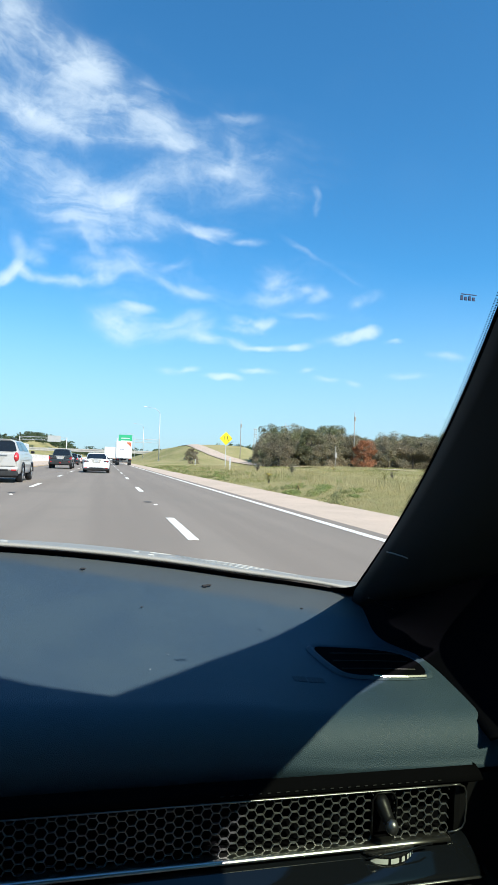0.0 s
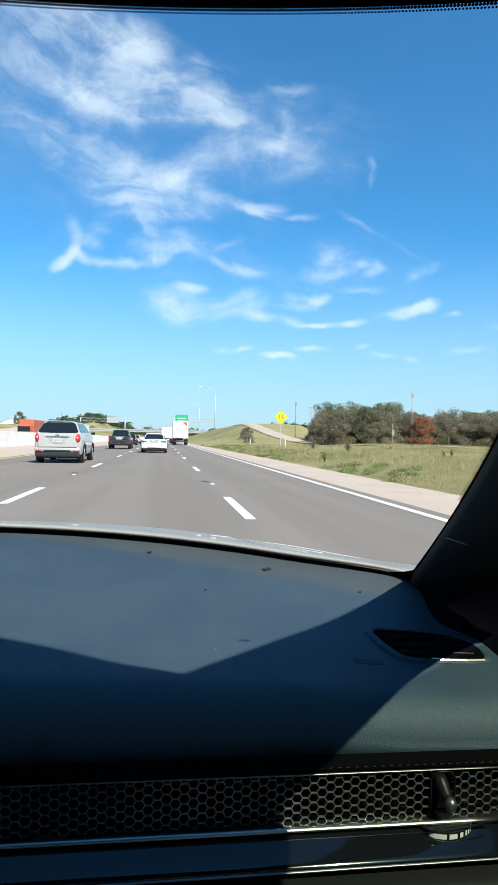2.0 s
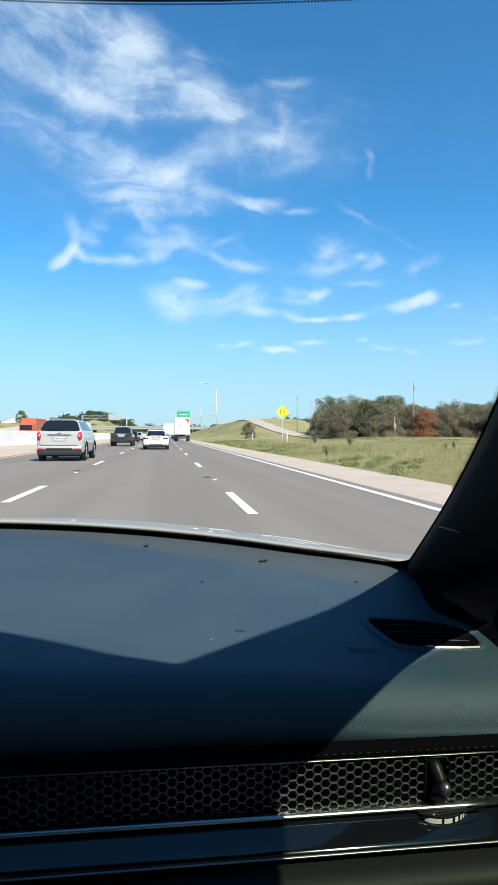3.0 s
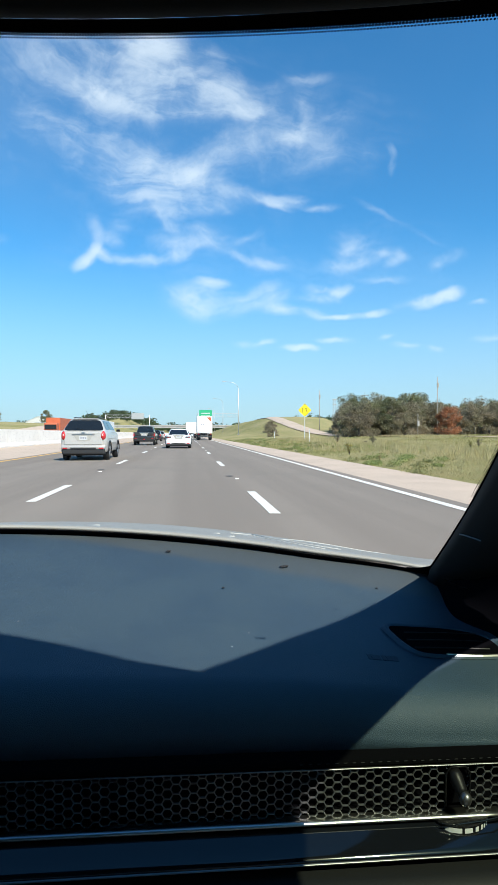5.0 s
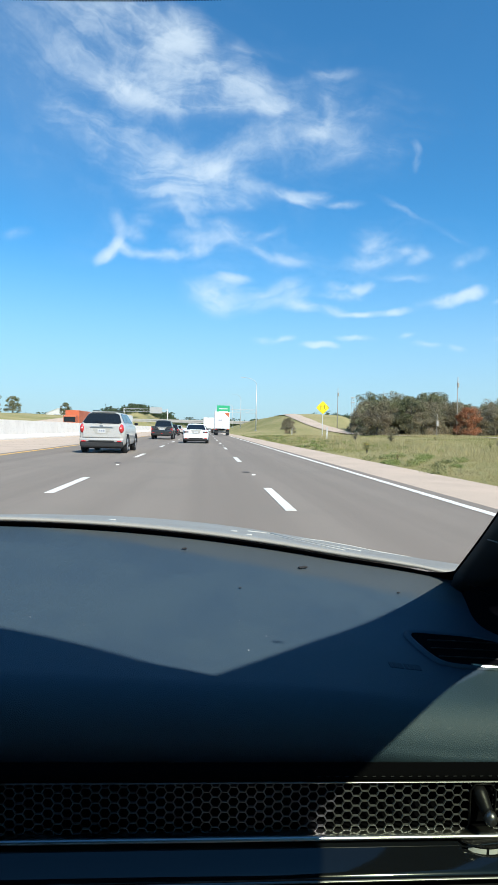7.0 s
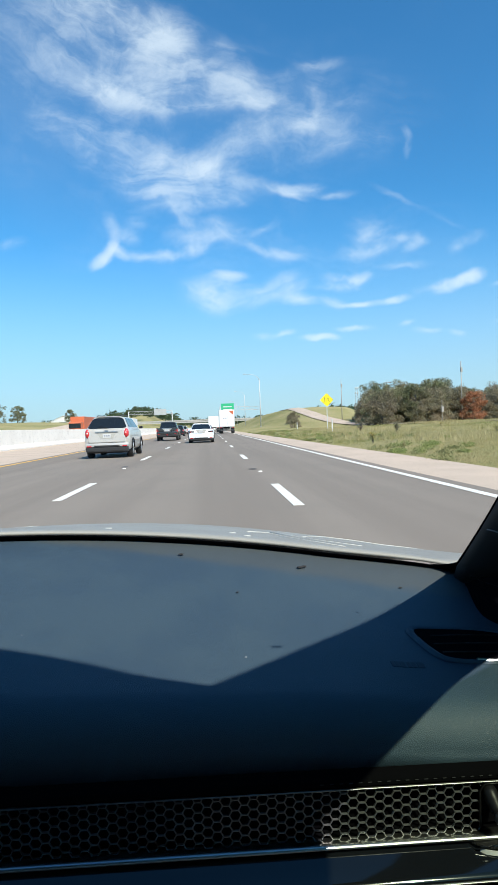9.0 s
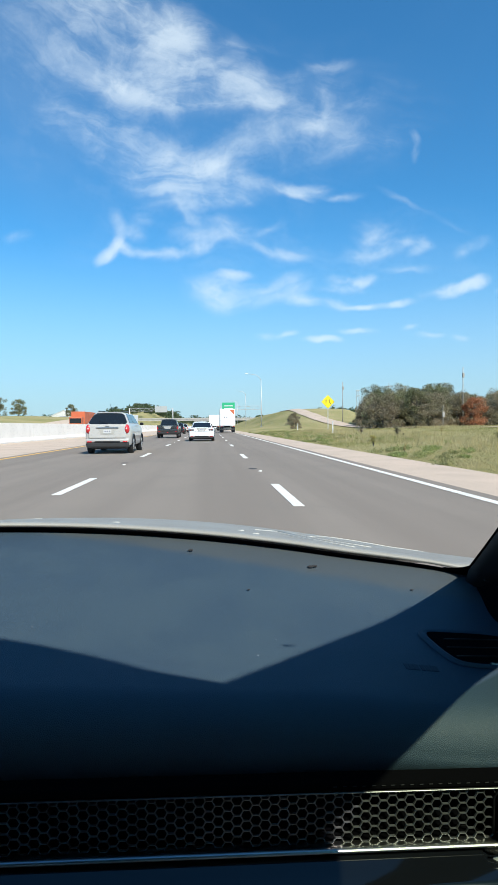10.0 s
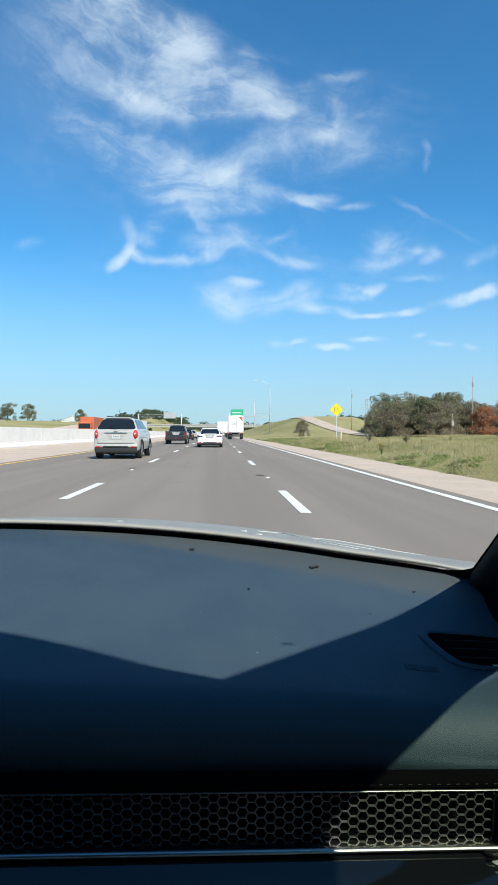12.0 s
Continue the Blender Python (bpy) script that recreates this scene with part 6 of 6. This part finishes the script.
# ---- trees, scrub and grass ----
def leaf_cloud(seed, centres, count, size, flat_=0.8):
    """Many small leaf faces in clumps, with gaps between the clumps."""
    r = np.random.RandomState(seed)
    verts, faces = [], []
    per = count // len(centres)
    for cx, cy, cz, rad in centres:
        d = r.normal(size=(per, 3))
        d /= np.linalg.norm(d, axis=1)[:, None]
        rr = rad * (0.15 + 1.0 * r.rand(per) ** 0.6)
        p = np.array((cx, cy, cz)) + d * rr[:, None] * np.array((1, 1, flat_))
        a = r.normal(size=(per, 3))
        a /= np.linalg.norm(a, axis=1)[:, None]
        b = np.cross(a, r.normal(size=(per, 3)))
        b /= np.linalg.norm(b, axis=1)[:, None]
        s = size * (0.6 + 0.8 * r.rand(per))[:, None]
        k = len(verts)
        quad = np.stack((p - a * s, p + b * s * 0.6, p + a * s, p - b * s * 0.6), axis=1).reshape(-1, 3)
        verts.extend(map(tuple, quad))
        faces.extend((k + 4 * i, k + 4 * i + 1, k + 4 * i + 2, k + 4 * i + 3) for i in range(per))
    return verts, faces


def tree(seed, h, spread, mat, leaves, size, label):
    r = random.Random(seed)
    root = tagged(new("tree"), label, "tree", group="trees on the bank")
    bm = B()
    lean = (r.random() - 0.5) * 0.5
    tube(bm, [(0, 0, -0.4), (lean * 0.3, 0.05, h * 0.2), (lean * 0.7, -0.05, h * 0.45), (lean, 0, h * 0.7)], [h * 0.03, h * 0.024, h * 0.017, h * 0.008], 8)
    tips = []
    for k in range(7):
        a = math.tau * (k / 7 + 0.1 * r.random())
        z = h * (0.22 + 0.35 * r.random())
        reach = spread * (0.55 + 0.45 * r.random())
        tip = (lean * 0.6 + reach * 0.75 * math.cos(a), reach * 0.75 * math.sin(a), z + h * (0.12 + 0.22 * r.random()))
        tube(bm, [(lean * 0.5, 0, z), (lean * 0.5 + reach * 0.35 * math.cos(a), reach * 0.35 * math.sin(a), z + h * 0.10), tip], [h * 0.011, h * 0.008, h * 0.003], 6)
        tips.append(tip)
    part("trunk", bm, BARK, root, smooth=True)
    centres = [(x, y, z, spread * (0.18 + 0.14 * r.random())) for x, y, z in tips]
    for k in range(30):
        a, q = math.tau * r.random(), math.sqrt(r.random())
        z = h * (0.30 + 0.62 * r.random())
        w = spread * (1.0 if z < h * 0.6 else 1.0 - 0.8 * (z / h - 0.6) / 0.4)
        centres.append((lean + w * 0.8 * q * math.cos(a), w * 0.8 * q * math.sin(a), z, spread * (0.12 + 0.15 * r.random())))
    for k in range(11):
        a = math.tau * r.random()
        centres.append((spread * 0.75 * math.cos(a), spread * 0.75 * math.sin(a), h * (0.05 + 0.17 * r.random()), spread * 0.24))
    verts, faces = leaf_cloud(seed, centres, leaves, size)
    lump("crown", verts, faces, mat, root)
    return root


kinds = [tree(11, 6.4, 3.3, LEAF, 7600, 0.115, "olive green broadleaf tree on the grassy bank"),
         tree(12, 5.6, 3.4, LEAF_DRY, 7200, 0.105, "thin brown-grey tree with drying leaves"),
         tree(13, 7.2, 3.8, LEAF, 8400, 0.118, "tall dark green tree in a clump"),
         tree(14, 4.2, 2.9, LEAF_DRY, 6400, 0.098, "low tangled brown shrub tree"),
         tree(15, 4.4, 2.2, LEAF_RED, 7500, 0.075, "rust red autumn tree among green ones")]
r = random.Random(3)
spots = []
for k in range(122):
    y = 90 + 34 * r.random() ** 1.2
    x = 0.262 * y + (0.36 * y) * r.random()
    spots.append((x, y))
homes = {}
for i, (x, y) in enumerate(spots):
    kk = r.choice((3, 1, 1, 3, 3, 0)) if y < 108 else r.choice((0, 1, 2, 1, 0))
    m = Matrix.Translation((x, y, lie(x, y) - 0.1)) @ Matrix.Rotation(math.tau * r.random(), 4, "Z") @ Matrix.Scale(0.80 + 0.32 * r.random(), 4)
    if kk not in homes:
        kinds[kk].matrix_basis = m
        homes[kk] = 1
    else:
        t_new = copy_thing(kinds[kk], m)
        t_new.matrix_basis = m
kinds[4].matrix_basis = Matrix.Translation((36.6, 84.0, lie(36.6, 84.0) - 0.1))
for x, y, kk, sc in ((-70, 230, 0, 1.0), (-84, 250, 2, 1.1), (-58, 262, 0, 0.9), (60, 175, 2, 1.0), (68, 182, 0, 1.0), (78, 186, 2, 1.1), (95, 185, 0, 1.2), (108, 190, 2, 1.2), (118, 186, 0, 1.1), (52, 190, 1, 1.0), (17.5, 130, 3, 0.6), (15.5, 112, 3, 0.5)):
    m = Matrix.Translation((x, y, lie(x, y) - 0.1)) @ Matrix.Rotation(x * 1.7, 4, "Z") @ Matrix.Scale(sc, 4)
    if kk not in homes:
        kinds[kk].matrix_basis = m
        homes[kk] = 1
    else:
        copy_thing(kinds[kk], m).matrix_basis = m


def far_woods():
    """Distant wooded skyline on low hills, uncountable."""
    rr = random.Random(9)
    centres = []
    for k in range(2100):
        a = rr.uniform(-0.62, 0.72)
        y = rr.uniform(520, 900)
        x = a * y
        if -60 < x < 60 and y < 560:
            continue
        hill = 10.5 * math.exp(-((a + 0.115) / 0.05) ** 2) + 5.0 * math.exp(-((a - 0.20) / 0.06) ** 2) + 2.5 * math.exp(-((a + 0.02) / 0.09) ** 2)
        base = max(0.0, lie(x, y)) * 0.7 + hill * 1.3 * (y / 700)
        centres.append((x, y, base + rr.uniform(1.0, 7.5) * rr.random() + 1.0, rr.uniform(2.4, 4.8)))
    verts, faces = leaf_cloud(21, centres, 150000, 0.85, 0.8)
    ob = tagged(lump("woods", verts, faces, LEAF_FAR), "distant green woods along the skyline", "woods", kind="stuff")
    # the low hills that carry them
    bm = B()
    rows = []
    for j in range(6):
        row = []
        for i in range(81):
            a = -0.75 + 1.6 * i / 80
            y = 600 + 90 * j
            hill = 10.5 * math.exp(-((a + 0.115) / 0.05) ** 2) + 5.0 * math.exp(-((a - 0.20) / 0.06) ** 2) + 2.5 * math.exp(-((a + 0.02) / 0.09) ** 2)
            row.append((a * y, y, (-0.6 if j in (0, 5) else 0.0) + (hill * 1.3 * (y / 700) + max(0, lie(a * y, y)) * 0.7) * (0 if j in (0, 5) else 1) ))
        rows.append(row)
    sheet(bm, rows)
    for f in bm.faces:
        if f.normal.z < 0:
            f.normal_flip()
    tagged(part("hills", bm, GRASS, smooth=True), "low grassy hills on the horizon", "hill", kind="structure")


far_woods()


def grass_tufts():
    """Rough grass and weeds of the verge, denser near the shoulder."""
    rr = np.random.RandomState(4)
    verts, faces = [], []
    n = 90000
    ys = 6 + 84 * rr.rand(n) ** 1.25
    xs = SHOULDER + 0.05 + (2 + ys * 0.55) * rr.rand(n) ** 1.15
    for i in range(n):
        x, y = float(xs[i]), float(ys[i])
        patch = noise.noise((x * 0.35, y * 0.18, 0.3))
        if patch < 0.02 and i % 3:
            continue
        z = lie(x, y) - 0.01
        grow = (0.03 + 0.06 * rr.rand()) * (1.0 + 0.9 * max(0, patch)) * (1 + y / 120) * (0.5 if x < SHOULDER + 0.5 else 1)
        for b in range(2):
            a = rr.rand() * 6.283
            w = 0.0025 + 0.00022 * y
            dx, dy = math.cos(a), math.sin(a)
            lx, ly = (rr.rand() - 0.5) * 0.22, (rr.rand() - 0.5) * 0.22
            ox, oy = (rr.rand() - 0.5) * 0.16, (rr.rand() - 0.5) * 0.16
            k = len(verts)
            verts.extend(((x + ox - dx * w, y + oy - dy * w, z), (x + ox + dx * w, y + oy + dy * w, z), (x + ox + lx, y + oy + ly, z + grow)))
            faces.append((k, k + 1, k + 2))
    tagged(lump("grass", verts, faces, BLADE), "rough dry roadside grass and weeds", "grass", kind="stuff")


grass_tufts()


def verge_growth(name, seed, count, near, far, low, high, mat, label):
    """Ragged clumps of growth beside the shoulder, uncountable."""
    rr = random.Random(seed)
    centres = []
    for k in range(count):
        y = 8 + 92 * rr.random() ** 1.2
        x = SHOULDER + near + (far + 0.10 * y) * rr.random() ** 1.6
        if noise.noise((x * 0.3, y * 0.12, seed * 1.0)) < -0.05:
            continue
        rad = rr.uniform(low, high)
        for j in range(3):
            centres.append((x + rr.uniform(-rad, rad), y + rr.uniform(-2 * rad, 2 * rad), lie(x, y) + rad * 0.30, rad))
    verts, faces = leaf_cloud(seed, centres, 100 * len(centres), 0.026, 0.60)
    tagged(lump(name, verts, faces, mat), label, "grass", kind="stuff")


verge_growth("roadside_weeds", 51, 330, 0.15, 1.6, 0.08, 0.24, WEED_GREEN, "low green weeds along the edge of the shoulder")


def tall_grass():
    """Drifts of tall straw grass farther from the shoulder."""
    rr = np.random.RandomState(17)
    verts, faces = [], []
    for k in range(34000):
        y = 10 + 85 * rr.rand()
        x = SHOULDER + 1.0 + (3.0 + 0.30 * y) * rr.rand() ** 1.1
        drift = noise.noise((x * 0.22, y * 0.06, 5.5))
        if drift < 0.10:
            continue
        z = lie(x, y) - 0.02
        h = (0.16 + 0.26 * rr.rand()) * min(1.0, 0.5 + 1.6 * drift)
        w = 0.003 + 0.00016 * y
        a = rr.rand() * math.pi
        lx, ly = rr.normal(0, 0.07), rr.normal(0, 0.07)
        n0 = len(verts)
        verts.extend(((x - w * math.cos(a), y - w * math.sin(a), z), (x + w * math.cos(a), y + w * math.sin(a), z), (x + lx * 0.5 + w * 0.8, y + ly * 0.5, z + h * 0.6), (x + lx, y + ly, z + h)))
        faces.append((n0, n0 + 1, n0 + 2, n0 + 3))
    tagged(lump("straw_grass", verts, faces, STRAW), "tall straw coloured grass on the verge", "grass", kind="stuff")


tall_grass()


def weed(seed, h, mat, label, flowers=False):
    root = tagged(new("weed"), label, "weed", group="weeds on the verge")
    r2 = random.Random(seed)
    bm = B()
    tips = []
    for k in range(9):
        a = math.tau * r2.random()
        q = h * 0.45 * r2.random()
        tip = (q * math.cos(a), q * math.sin(a), h * (0.6 + 0.4 * r2.random()))
        tube(bm, [(0, 0, -0.05), (tip[0] * 0.4, tip[1] * 0.4, tip[2] * 0.5), tip], [0.014, 0.010, 0.005], 5)
        tips.append((*tip, h * 0.14))
        tips.append((tip[0] * 0.6, tip[1] * 0.6, tip[2] * 0.6, h * 0.14))
    part("stems", bm, BARK, root)
    verts, faces = leaf_cloud(seed, tips, 700, 0.04 * h)
    lump("foliage", verts, faces, mat, root)
    if flowers:
        verts, faces = leaf_cloud(seed + 1, [(*t[:3], 0.05) for t in tips[::2]], 60, 0.04)
        lump("blossom", verts, faces, FLOWER, root, "yellow flower heads")
    return root


weeds = [weed(31, 0.7, BLADE, "leafy green roadside weed"), weed(32, 1.1, LEAF_DRY, "tall dry roadside weed"), weed(33, 0.9, BLADE, "weed with yellow flower heads", True)]
used = set()
r = random.Random(8)
for k in range(14):
    y = 14 + 60 * r.random()
    x = SHOULDER + 0.7 + (1.0 + 0.3 * y) * r.random()
    kk = r.choice((0, 0, 1, 1, 2))
    m = Matrix.Translation((x, y, lie(x, y))) @ Matrix.Rotation(math.tau * r.random(), 4, "Z") @ Matrix.Scale(0.3 + 0.45 * r.random(), 4)
    if kk not in used:
        weeds[kk].matrix_basis = m
        used.add(kk)
    else:
        copy_thing(weeds[kk], m).matrix_basis = m


def delineator(x, y):
    root = tagged(new("marker_post"), "short white roadside marker post", "post", group="marker posts")
    root.location = (x, y, lie(x, y))
    bm = B()
    box(bm, -0.05, 0.05, -0.02, 0.02, -0.2, 1.1, 0.01)
    part("stake", bm, MARK_WHITE, root)
    bm = B()
    box(bm, -0.04, 0.04, -0.03, -0.02, 0.9, 1.05)
    part("reflector", bm, GALV, root)


delineator(11.0, 55.0)
delineator(12.5, 88.0)
